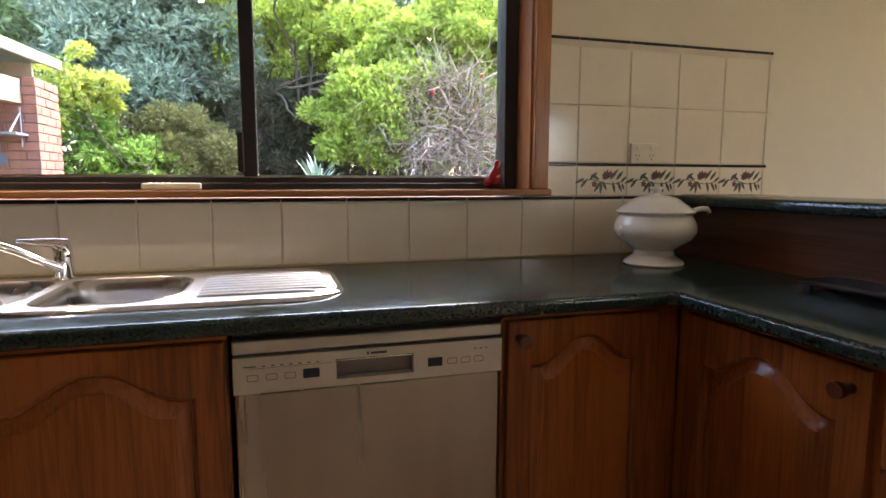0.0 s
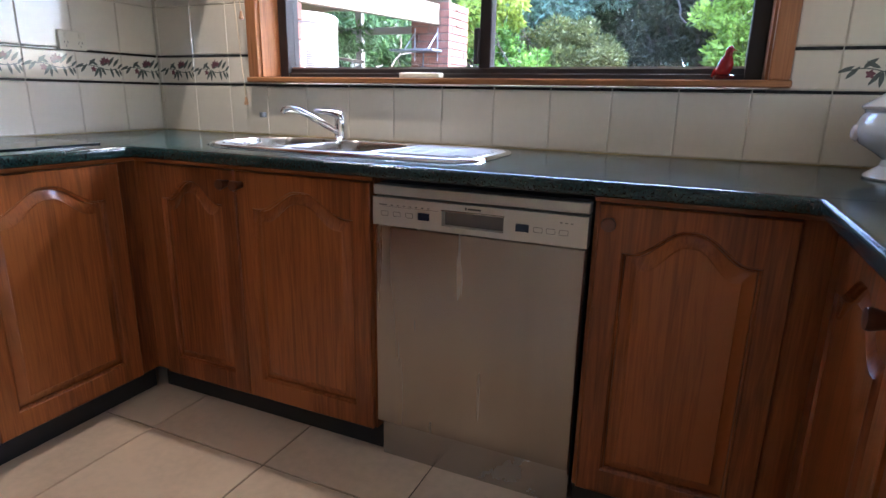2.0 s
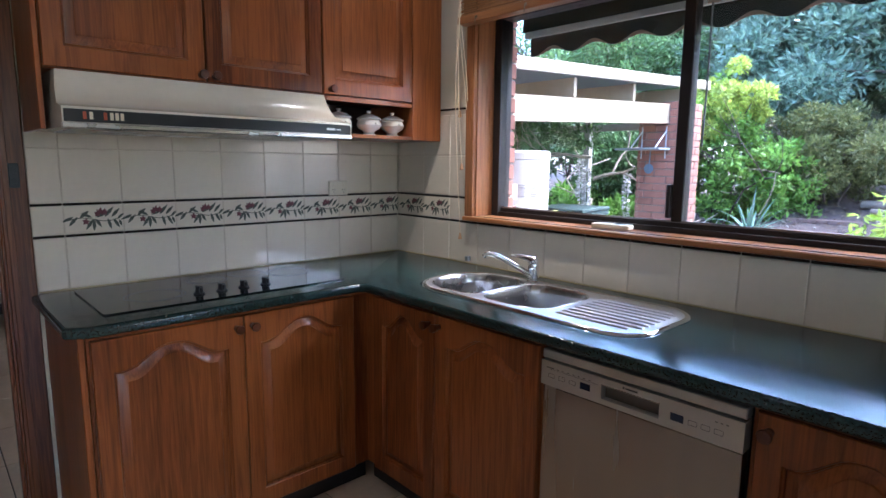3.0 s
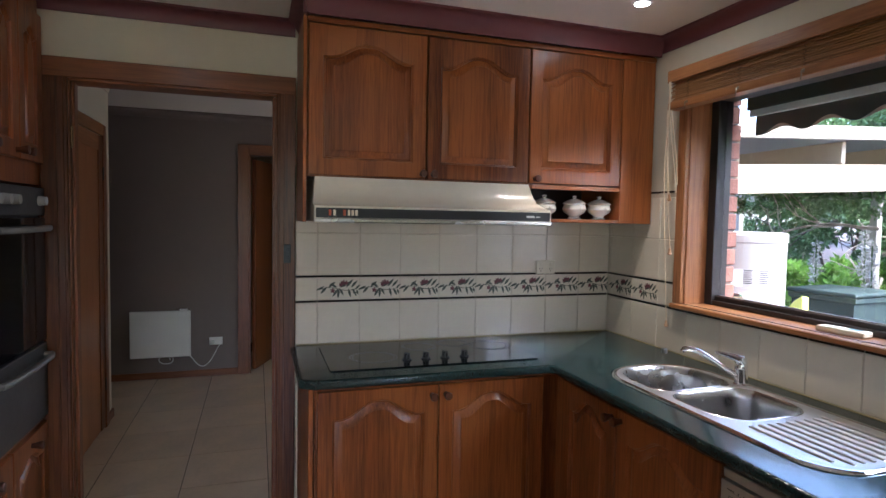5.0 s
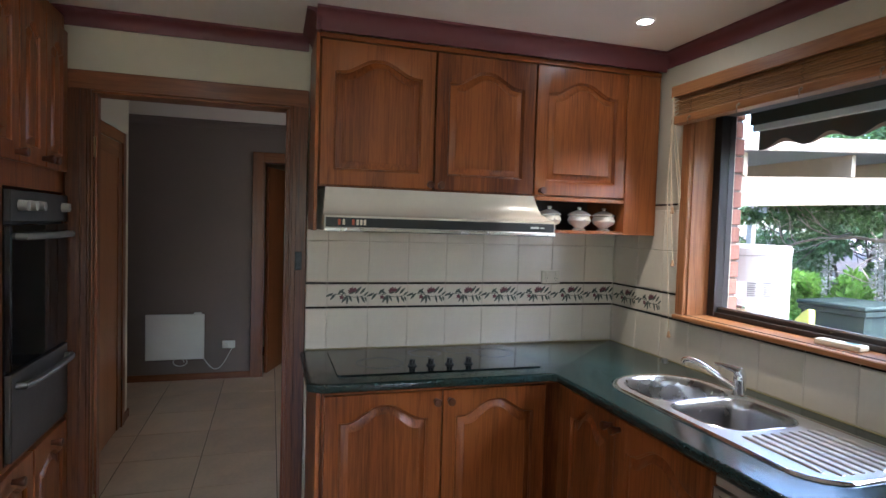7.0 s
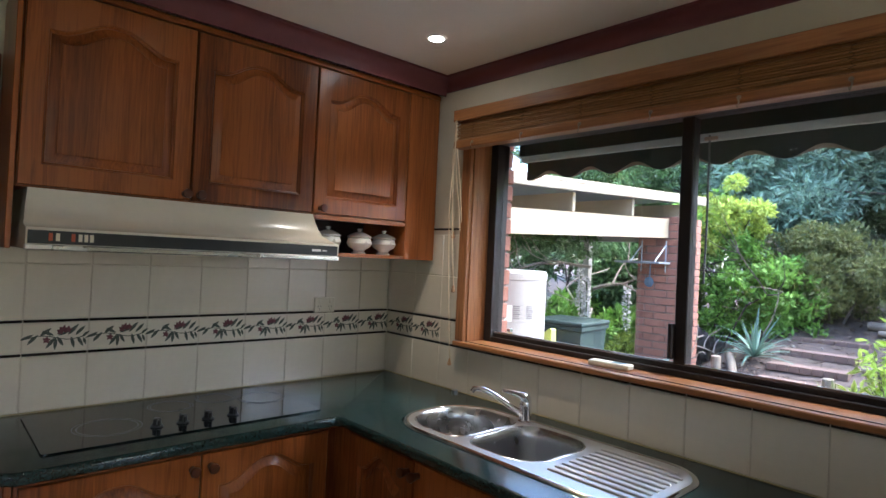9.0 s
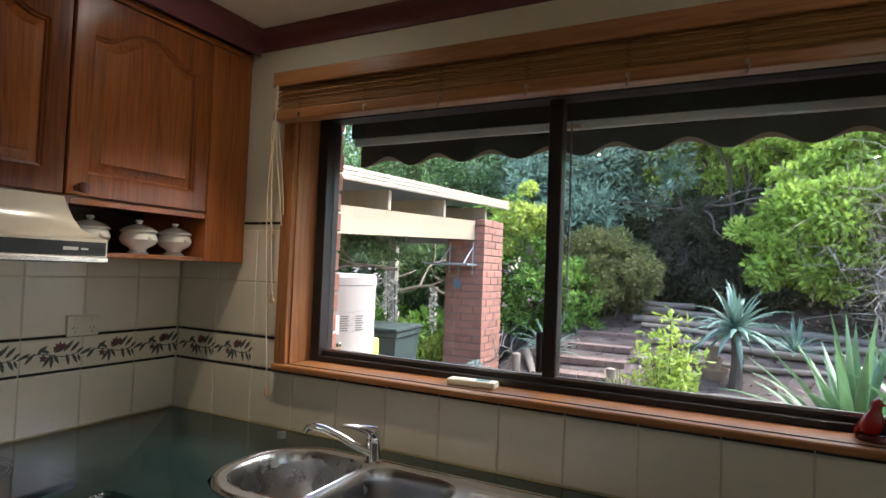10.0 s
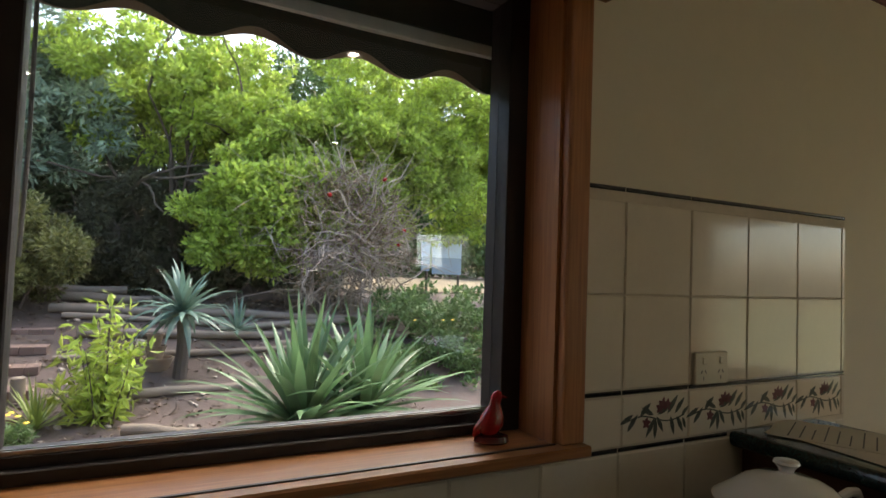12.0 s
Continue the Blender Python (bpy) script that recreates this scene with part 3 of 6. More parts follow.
# laminate benchtop with a rounded front edge
m_, n_, l_, p_ = mat("green_speckled_laminate")
tc = n_.new("ShaderNodeTexCoord")
v1, v2, nz = n_.new("ShaderNodeTexNoise"), n_.new("ShaderNodeTexNoise"), n_.new("ShaderNodeTexNoise")
v1.inputs["Scale"].default_value, v2.inputs["Scale"].default_value, nz.inputs["Scale"].default_value = 420, 150, 3
for t in (v1, v2, nz):
    t.inputs["Detail"].default_value = 3
    l_.new(tc.outputs["Object"], t.inputs["Vector"])
mx = n_.new("ShaderNodeMath")
mx.operation = "MULTIPLY_ADD"
l_.new(v1.outputs[0], mx.inputs[0])
mx.inputs[1].default_value = 0.7
l_.new(v2.outputs[0], mx.inputs[2])
rp = n_.new("ShaderNodeValToRGB")
rp.color_ramp.elements[0].position, rp.color_ramp.elements[0].color = 0.72, (0.005, 0.013, 0.013, 1)
rp.color_ramp.elements[1].position, rp.color_ramp.elements[1].color = 1.0, (0.025, 0.052, 0.048, 1)
l_.new(mx.outputs[0], rp.inputs[0])
l_.new(rp.outputs[0], p_.inputs["Base Color"])
mr = n_.new("ShaderNodeMapRange")
mr.inputs["To Min"].default_value, mr.inputs["To Max"].default_value = 0.14, 0.19
l_.new(nz.outputs[0], mr.inputs[0])
l_.new(mr.outputs[0], p_.inputs["Roughness"])
LAMINATE = m_


def rrect(x0, y0, x1, y1, r, n=6):
    """Rounded rectangle, counter-clockwise; r may be four radii from the lower left corner on."""
    rr = r if isinstance(r, (list, tuple)) else (r,) * 4
    out = []
    for (cx, cy, a), q in zip(((x0, y0, 180), (x1, y0, 270), (x1, y1, 0), (x0, y1, 90)), rr):
        ox, oy = cx + (q if cx == x0 else -q), cy + (q if cy == y0 else -q)
        out += [(ox + q * math.cos(radians(a + 90 * i / n)), oy + q * math.sin(radians(a + 90 * i / n))) for i in range(n + 1)]
    return out


def sheet(loops, z):
    """A flat face with holes: the first loop is the outline."""
    bm = bmesh.new()
    edges = []
    for loop in loops:
        v = [bm.verts.new((x, y, z)) for x, y in loop]
        edges += [bm.edges.new((v[i], v[(i + 1) % len(v)])) for i in range(len(v))]
    bmesh.ops.triangle_fill(bm, edges=edges, use_beauty=True)
    return bm


# the sink's cut-out and bowls
BOWLS = [rrect(0.790, -0.510, 1.105, -0.160, (0.15, 0.07, 0.07, 0.15), 8), rrect(1.135, -0.510, 1.435, -0.160, (0.07, 0.12, 0.10, 0.07), 8)]
edge = [(-0.006, 0.006), (3.118, 0.006), (3.118, -1.60), (2.62, -1.60), (2.603, -1.583), (2.603, -0.712), (2.585, -0.694), (0.655, -0.694), (0.640, -0.709), (0.640, -1.70), (0.60, -1.758), (0.022, -1.758), (0.022, -1.734), (-0.006, -1.734)]
bm = sheet([edge, rrect(0.770, -0.530, 1.46, -0.140, 0.08)], 0.862)
top = bmesh.ops.extrude_face_region(bm, geom=bm.faces[:])
tv = [g for g in top["geom"] if isinstance(g, bmesh.types.BMVert)]
for v in tv:
    v.co.z = 0.900
front = [e_ for e_ in bm.edges if all(v.co.z > 0.89 for v in e_.verts) and len(e_.link_faces) == 2 and any(abs(f_.normal.z) < 0.5 or f_.calc_center_median().z < 0.89 for f_ in e_.link_faces)
         and not all(v.co.y > -0.6 and v.co.x > 0.7 and v.co.x < 1.5 for v in e_.verts) and not all(v.co.y > 0.0 for v in e_.verts)]
low = [e_ for e_ in bm.edges if all(v.co.z < 0.87 for v in e_.verts) and not all(f_.calc_center_median().z < 0.87 for f_ in e_.link_faces)
       and not all(v.co.y > -0.6 and v.co.x > 0.7 and v.co.x < 1.5 for v in e_.verts) and not all(v.co.y > 0.0 for v in e_.verts)]
bmesh.ops.bevel(bm, geom=front + low, offset=0.013, segments=4, affect="EDGES", profile=0.5, clamp_overlap=True)
bench = tagged(part("benchtop", bm, LAMINATE, None, "", True), "dark green speckled laminate benchtop with rounded edge", "benchtop")
part("joint_line", box((2.603, -0.690, 0.8995), (3.11, -0.6885, 0.9003)), BLACK, bench)
part("wall_seal", many(bmesh.new(), ((0.0, -0.004, 0.900), (3.10, 0.002, 0.903)), ((-0.002, -1.73, 0.900), (0.004, -0.004, 0.903))), plain("brass_seal", (0.42, 0.33, 0.16), 0.5), bench, "thin tan sealing strip")

# raised breakfast bar
bar = thing("breakfast_bar", "raised breakfast bar with dark green laminate top", "bar")
part("bar_top", box((3.060, -1.66, 1.082), (3.42, 0.004, 1.120), 0.014, 3), LAMINATE, bar, "dark green laminate top")
# dark wood, its colour deepened for the shade beneath the bar top
part("bar_panel", box((3.120, -1.60, FLOOR), (3.170, 0.004, 1.082)), timber("dark_panel_timber", (0.045, 0.014, 0.007), (0.12, 0.042, 0.018), "Y"), bar, "dark timber panel, shade of the bar in its colour")

# double-bowl sink with drainer
sink = thing("sink", "stainless steel double-bowl sink with ribbed drainer", "sink")
deck = rrect(0.747, -0.560, 1.810, -0.105, (0.20, 0.13, 0.13, 0.20), 10)
bm = sheet([deck] + BOWLS, 0.9068)
deck_ob = part("deck", bm, DECK_STEEL, sink)
bm = bmesh.new()
off = lambda loop, d: [((x - 1.2785) * (1 + d / 0.53) + 1.2785, (y + 0.3325) * (1 + d / 0.2275) - 0.3325) for x, y in loop]
rings(bm, [[(x, y, 0.9010) for x, y in off(deck, 0.004)], [(x, y, 0.9050) for x, y in off(deck, 0.002)], [(x, y, 0.9090) for x, y in off(deck, -0.003)], [(x, y, 0.9094) for x, y in off(deck, -0.008)], [(x, y, 0.9066) for x, y in off(deck, -0.013)]])
part("rim", bm, CHROME, sink, "polished rim", True)
for loop in BOWLS:
    cx, cy = sum(x for x, y in loop) / len(loop), sum(y for x, y in loop) / len(loop)
    s = lambda k, z: [((x - cx) * k + cx, (y - cy) * k + cy, z) for x, y in loop]
    bm = bmesh.new()
    f = rings(bm, [s(1.035, 0.9070), s(1.015, 0.9090), s(1.0, 0.9060), s(0.97, 0.896), s(0.945, 0.870), s(0.92, 0.790), s(0.89, 0.760), s(0.80, 0.745), s(0.3, 0.740), s(0.1, 0.738)])
    bm.faces.new(f[-1])
    b_ = part("bowl", bm, STEEL, sink, "", True)
    part("drain", lathe([(0.042, 0.740), (0.042, 0.743), (0.034, 0.743), (0.030, 0.739), (0.012, 0.739), (0.010, 0.748), (0.0, 0.749)], 20, pose(cx, cy, 0), False), CHROME, b_, "", True)
for i in range(9):
    y = -0.185 - i * 0.037
    x1 = 1.770 - 0.0 * i - (0.03 if i in (0, 8) else 0)
    part("drainer_rib", tube([(1.475, y, 0.9064), (1.495, y, 0.9085), (1.6, y, 0.9085), (x1 - 0.02, y, 0.9085), (x1, y, 0.9064)], 0.0055, 8), DECK_STEEL, sink, "", True)
tap = thing("mixer_tap", "chrome single-lever mixer tap behind the sink", "tap", pose(1.107, -0.142, 0.908))
part("base", lathe([(0.028, 0), (0.028, 0.004), (0.024, 0.008), (0.023, 0.060), (0.0235, 0.075), (0.021, 0.082)], 24), CHROME, tap, "", True)
part("lever", tube([(0.0, 0.0, 0.082), (0.0, -0.004, 0.094), (-0.020, -0.012, 0.101), (-0.060, -0.028, 0.106), (-0.090, -0.040, 0.108)], [0.023, 0.022, 0.013, 0.008, 0.006], 12), CHROME, tap, "flat chrome lever", True)
part("spout", tube([(0, -0.012, 0.030), (-0.038, -0.044, 0.056), (-0.082, -0.080, 0.090), (-0.115, -0.106, 0.110), (-0.138, -0.123, 0.116), (-0.154, -0.135, 0.113), (-0.160, -0.139, 0.101)], [0.012, 0.012, 0.0115, 0.011, 0.011, 0.0105, 0.0105], 14), CHROME, tap, "chrome swivel spout", True)
part("aerator", lathe([(0.0125, 0.0), (0.0125, 0.018)], 16, pose(-0.213, -0.183, 0.084)), plain("aerator_metal", (0.3, 0.3, 0.3), 0.3, 1.0), tap, "", True)

# glass cooktop
m_, n_, l_, p_ = mat("black_ceramic_glass")
p_.inputs["Base Color"].default_value, p_.inputs["Roughness"].default_value, p_.inputs["Coat Weight"].default_value = (0.004, 0.005, 0.006, 1), 0.05, 0.0
CERAMIC = m_
cook = thing("cooktop", "black ceramic glass cooktop with four knobs", "cooktop")
bm = sheet([rrect(0.066, -1.630, 0.530, -0.706, 0.012)], 0.9005)
g = bmesh.ops.extrude_face_region(bm, geom=bm.faces[:])
for v in [q for q in g["geom"] if isinstance(q, bmesh.types.BMVert)]:
    v.co.z = 0.9065
part("glass", bm, CERAMIC, cook)
RING = plain("printed_ring", (0.10, 0.10, 0.105), 0.3)
for x, y, r in ((0.345, -1.42, 0.105), (0.185, -1.17, 0.082), (0.150, -0.985, 0.078), (0.235, -0.825, 0.098)):
    for k in (1.0, 0.88):
        bm = sheet([[(x + r * k * math.cos(a), y + r * k * math.sin(a)) for a in [2 * math.pi * i / 48 for i in range(48)]], [(x + (r * k - 0.0025) * math.cos(a), y + (r * k - 0.0025) * math.sin(a)) for a in [2 * math.pi * i / 48 for i in range(48)]]], 0.9068)
        part("cooking_zone_ring", bm, RING, cook)
for y in (-1.288, -1.202, -1.114, -1.022):
    k = part("knob", lathe([(0.021, 0), (0.021, 0.004), (0.015, 0.008), (0.013, 0.020), (0.0135, 0.026), (0.010, 0.029), (0.0, 0.030)], 20, pose(0.425, y, 0.9066)), BLACK, cook, "black plastic knob", True)
    part("grip", bx(bmesh.new(), (0.397, y - 0.0055, 0.914), (0.453, y + 0.0055, 0.934), 0.003), BLACK, k)

# wall cabinets
UP = lambda y: pose(0.345, y, 0, 0, 0, 90)
for y, w, lab, kn in ((-1.712, 0.515, "varnished timber wall cabinet above the rangehood", 0.49), (-1.197, 0.500, "varnished timber wall cabinet beside the range hood duct", 0.025)):
    c = thing("wall_cabinet", lab, "cabinet", UP(y), group="timber wall cabinets")
    part("body", box((0.001, 0, 1.692), (w - 0.001, 0.352, 2.345), 0.002), WOOD, c)
    cabinet_door(c, pose(0.004, 0, 1.697), w - 0.008, 0.622, (kn, 0.022), 0.060, 0.064, 0.055)
part("side_panel", box((-0.018, -0.019, 1.50), (-0.0025, 0.350, 2.345), 0.002), WOOD, bpy.data.objects["wall_cabinet"])
c = thing("wall_cabinet", "varnished timber wall cabinet over an open display niche", "cabinet", UP(-0.697), group="timber wall cabinets")
part("body", box((0.001, 0, 1.692), (0.506, 0.352, 2.345), 0.002), WOOD, c)
cabinet_door(c, pose(0.004, 0, 1.697), 0.498, 0.622, (0.03, 0.022), 0.060, 0.064, 0.055)
part("niche_side", box((0.001, -0.015, 1.515), (0.018, 0.352, 1.692), 0.002), WOOD, c)
part("niche_floor", box((0.018, -0.015, 1.515), (0.506, 0.352, 1.532), 0.002), WOOD_Y, c)
part("niche_rail", box((0.018, -0.015, 1.672), (0.506, 0.0, 1.692), 0.002), WOOD_Y, c)
part("niche_back", box((0.018, 0.335, 1.532), (0.506, 0.352, 1.692)), plain("dark_niche_back", (0.035, 0.018, 0.010), 0.5), c)
part("corner_filler", box((0.506, -0.019, 1.515), (0.694, 0.352, 2.345), 0.002), WOOD, c, "plain timber corner panel")
top_rail = thing("cabinet_frieze", "narrow timber rail below the cornice", "trim")
part("rail", box((0.345, -1.716, 2.322), (0.372, -0.004, 2.346), 0.003), WOOD_Y, top_rail)

# range hood
HOODW = plain("cream_enamel", (0.70, 0.64, 0.54), 0.22, vary=0.04, coat=0.3)
hood = thing("range_hood", "cream enamel slide range hood with black control band", "range hood")
prof = [(0.0, 1.690), (0.372, 1.690), (0.376, 1.660), (0.388, 1.625), (0.412, 1.597), (0.448, 1.578), (0.490, 1.569), (0.511, 1.566), (0.511, 1.503), (0.0, 1.503)]
bm = prism(prof, -1.695, -0.653)
for v in bm.verts:
    if v.co.z > 1.58 and v.co.x > 0.3:
        v.co.y += (-1 if v.co.y > -1.2 else 1) * (0.012 + 0.035 * (v.co.z - 1.58) / 0.11) * (1 if v.co.y > -1.2 else 0.3)
part("body", bm, HOODW, hood, "", True)
part("control_band", box((0.505, -1.690, 1.519), (0.5135, -0.658, 1.558), 0.001), BLACK, hood, "black control band")
part("front_lip", box((0.500, -1.697, 1.500), (0.517, -0.651, 1.517), 0.003), STEEL, hood, "silver lower lip")
for i, (y, colr) in enumerate(((-1.635, 0), (-1.617, 1), (-1.578, 0), (-1.560, 1), (-1.545, 1), (-1.530, 1))):
    part("switch", box((0.5135, y - 0.005, 1.528), (0.5165, y + 0.005, 1.551), 0.001), plain("switch_%s" % "ab"[colr], ((0.45, 0.08, 0.03), (0.75, 0.66, 0.52))[colr], 0.4), hood)
part("badge", many(bmesh.new(), ((0.5135, -0.775, 1.5335), (0.5142, -0.735, 1.5425)), ((0.5135, -0.728, 1.535), (0.5142, -0.708, 1.540))), WHITE_PLASTIC, hood, "small pale badge bars")
part("filter", box((0.05, -1.65, 1.499), (0.48, -0.70, 1.503)), STEEL, hood)

# small lidded pots in the niche
def pot(x, y, z, k):
    o = thing("lidded_pot", "small white china pot with a knobbed lid", "pot", pose(x, y, z), group="pots in the niche")
    part("bowl", lathe([(0.024 * k, 0), (0.027 * k, 0.004), (0.019 * k, 0.012), (0.022 * k, 0.020), (0.040 * k, 0.034), (0.046 * k, 0.050), (0.043 * k, 0.064), (0.040 * k, 0.072), (0.045 * k, 0.076)], 28), CHINA, o, "", True)
    part("lid", lathe([(0.045 * k, 0.077), (0.046 * k, 0.080), (0.036 * k, 0.090), (0.018 * k, 0.100), (0.006 * k, 0.104), (0.006 * k, 0.108), (0.010 * k, 0.113), (0.008 * k, 0.118), (0.0, 0.120)], 28), CHINA, o, "", True)
    part("handle_lug", lathe([(0.0, -0.006), (0.007, -0.003), (0.007, 0.003), (0.0, 0.006)], 10, pose(0.045 * k, 0, 0.056, 0, 90, 0)), CHINA, o, "", True)


for y in (-0.560, -0.390, -0.248):
    pot(0.27, y, 1.532, 1.32)


# dishwasher
SATIN = plain("satin_grey_panel", (0.50, 0.47, 0.42), 0.35, 0.6, vary=0.04, scale=3)
DARKPRINT = plain("dark_print", (0.03, 0.03, 0.03), 0.5)
dw = thing("dishwasher", "stainless steel dishwasher with satin control panel", "dishwasher")
part("tub", box((1.560, -0.62, 0.02), (2.152, -0.08, 0.845)), BLACK, dw)
part("door_panel", box((1.561, -0.655, 0.105), (2.151, -0.62, 0.726), 0.004, 2), DOOR_STEEL, dw, "brushed steel door panel, soft reflections in its colour")
part("top_strip", box((1.558, -0.658, 0.813), (2.154, -0.62, 0.842), 0.003), SATIN, dw)
cp = sheet([[(1.559, 0.730), (2.153, 0.730), (2.153, 0.808), (1.559, 0.808)], [(1.770, 0.745), (1.942, 0.745), (1.942, 0.788), (1.770, 0.788)]], 0.664)
g = bmesh.ops.extrude_face_region(cp, geom=cp.faces[:])
for v in [q for q in g["geom"] if isinstance(q, bmesh.types.BMVert)]:
    v.co.z = 0.62
cp.transform(Matrix.Rotation(radians(90), 4, "X"))
panel = part("control_panel", cp, SATIN, dw, "satin grey control panel")
part("handle_recess", box((1.770, -0.640, 0.745), (1.942, -0.625, 0.788)), plain("dark_steel_recess", (0.16, 0.15, 0.14), 0.3, 1.0), panel, "recessed steel handle")
part("handle_lip", box((1.768, -0.666, 0.786), (1.944, -0.655, 0.790), 0.001), CHROME, panel)
for x in (1.700, 1.974):
    part("display", box((x, -0.6655, 0.755), (x + 0.034, -0.664, 0.775)), plain("display_glass", (0.015, 0.02, 0.04), 0.1), panel, "dark display window")
for x in (1.586, 1.624, 1.662, 2.020, 2.052, 2.084):
    bm = sheet([rrect(x, 0.757, x + 0.023, 0.771, 0.003, 3), rrect(x + 0.0013, 0.7583, x + 0.0217, 0.7697, 0.002, 3)], 0)
    bm.transform(Matrix.Translation((0, -0.6648, 0)) @ Matrix.Rotation(radians(90), 4, "X"))
    part("button", bm, DARKPRINT, panel)
for x in [1.580 + 0.0185 * i for i in range(9)] + [2.085, 2.098, 2.111]:
    part("print_mark", box((x, -0.6646, 0.787), (x + (0.020 if x < 1.59 else 0.006), -0.664, 0.7895)), DARKPRINT, panel)
part("badge", many(bmesh.new(), ((1.836, -0.6646, 0.795), (1.841, -0.664, 0.802)), ((1.844, -0.6646, 0.7955), (1.880, -0.664, 0.8005))), DARKPRINT, panel, "small dark maker's mark")
part("print_line", box((1.59, -0.6645, 0.7835), (1.76, -0.664, 0.7842)), DARKPRINT, panel)
part("plinth", box((1.562, -0.625, FLOOR), (2.150, -0.60, 0.095), 0.003), STEEL, dw, "steel plinth")

# soup tureen
tu = thing("soup_tureen", "white china soup tureen with lid and ladle on the benchtop", "tureen", pose(2.850, -0.270, 0.900) @ Matrix.Diagonal((0.94, 0.94, 0.93, 1)))
part("bowl", lathe([(0.098, 0), (0.103, 0.006), (0.098, 0.014), (0.070, 0.034), (0.066, 0.052), (0.085, 0.066), (0.125, 0.092), (0.139, 0.118), (0.138, 0.140), (0.130, 0.160), (0.122, 0.172), (0.124, 0.178), (0.131, 0.182)], 40), CHINA, tu, "", True)
part("lid", lathe([(0.131, 0.183), (0.133, 0.188), (0.126, 0.194), (0.098, 0.214), (0.078, 0.230), (0.060, 0.238), (0.020, 0.246), (0.013, 0.250), (0.015, 0.258), (0.024, 0.268), (0.022, 0.273), (0.0, 0.276)], 40), CHINA, tu, "domed lid with knob", True)
for s in (1, -1):
    part("lion_lug", lathe([(0.0, -0.010), (0.018, -0.006), (0.024, 0.0), (0.018, 0.010), (0.008, 0.014), (0.0, 0.014)], 12, pose(0.134 * s, 0, 0.120, 0, 90 * s, 0)), CHINA, tu, "moulded lug handle", True)
part("ladle_handle", tube([(0.085, -0.02, 0.180), (0.125, -0.025, 0.186), (0.165, -0.028, 0.196), (0.190, -0.030, 0.194), (0.202, -0.031, 0.182)], [0.009, 0.009, 0.010, 0.010, 0.007], 10), CHINA, tu, "curved ladle handle", True)

# red bird ornament on the sill
RED = plain("red_glass", (0.30, 0.012, 0.014), 0.08, coat=0.6, vary=0.3, scale=20)
bird = thing("bird_ornament", "small red glass bird figurine on the window sill", "ornament", pose(2.412, 0.055, 1.143, 0, 0, -20))
bm = lathe([(0.026, 0), (0.029, 0.004), (0.027, 0.014), (0.020, 0.018)], 18)
bm.transform(Matrix.Diagonal((1.25, 0.8, 1, 1)))
part("base", bm, plain("dark_red_glass", (0.06, 0.006, 0.008), 0.1, coat=0.5), bird, "", True)
bm = lathe([(0.010, 0.014), (0.022, 0.022), (0.027, 0.036), (0.025, 0.052), (0.018, 0.066), (0.0125, 0.076), (0.0125, 0.084), (0.013, 0.092), (0.010, 0.099), (0.003, 0.103), (0.0, 0.104)], 18)
for v in bm.verts:
    v.co.x = v.co.x * 0.95 + 0.010 * (v.co.z - 0.05) / 0.05
    v.co.y *= 0.72
part("body", bm, RED, bird, "", True)
part("tail", tube([(-0.016, 0, 0.040), (-0.030, 0, 0.024), (-0.036, 0, 0.012)], [0.012, 0.009, 0.004], 8), RED, bird, "", True)
part("beak", tube([(0.018, 0, 0.092), (0.030, 0, 0.089)], [0.004, 0.001], 6), RED, bird, "", True)

# remote control on the sill
rem = thing("remote_control", "cream plastic remote control lying on the sill", "remote", pose(1.351, 0.055, 1.1435, 0, 0, 5))
part("case", box((-0.083, -0.026, 0), (0.083, 0.026, 0.021), 0.006, 3), plain("cream_plastic", (0.72, 0.66, 0.52), 0.4), rem, "", True)
part("screen", box((0.012, -0.016, 0.021), (0.060, 0.016, 0.0216)), plain("lcd_blue", (0.25, 0.36, 0.40), 0.2), rem, "grey-blue display")
for i in range(4):
    part("button", box((-0.065 + i * 0.017, -0.010, 0.021), (-0.055 + i * 0.017, 0.008, 0.0225), 0.001), WHITE_PLASTIC, rem)


# power points on the splashback
AGED_PLASTIC = plain("aged_cream_plastic", (0.60, 0.54, 0.41), 0.35, vary=0.04)


def outlet(label, m):
    o = thing("power_point", label, "power point", m, group="kitchen power points")
    part("plate", box((-0.0575, -0.012, -0.0375), (0.0575, 0.0, 0.0375), 0.004, 2), AGED_PLASTIC, o)
    for u in (-0.030, 0.030):
        part("rocker", box((u - 0.007, -0.016, 0.010), (u + 0.007, -0.012, 0.028), 0.002), AGED_PLASTIC, o)
        for du, dz, rot in ((-0.007, -0.008, 30), (0.007, -0.008, -30), (0.0, -0.022, 0)):
            part("pin_slot", box((-0.0012, -0.0124, -0.0045), (0.0012, -0.0119, 0.0045)), BLACK, o, "", False, pose(u + du, 0, dz, 0, rot, 0))


outlet("cream double power point on the tiles by the cooktop", pose(0.0, -0.402, 1.268, 0, 0, 90))
outlet("cream double power point above the tureen", pose(2.983, 0.0, 1.275))

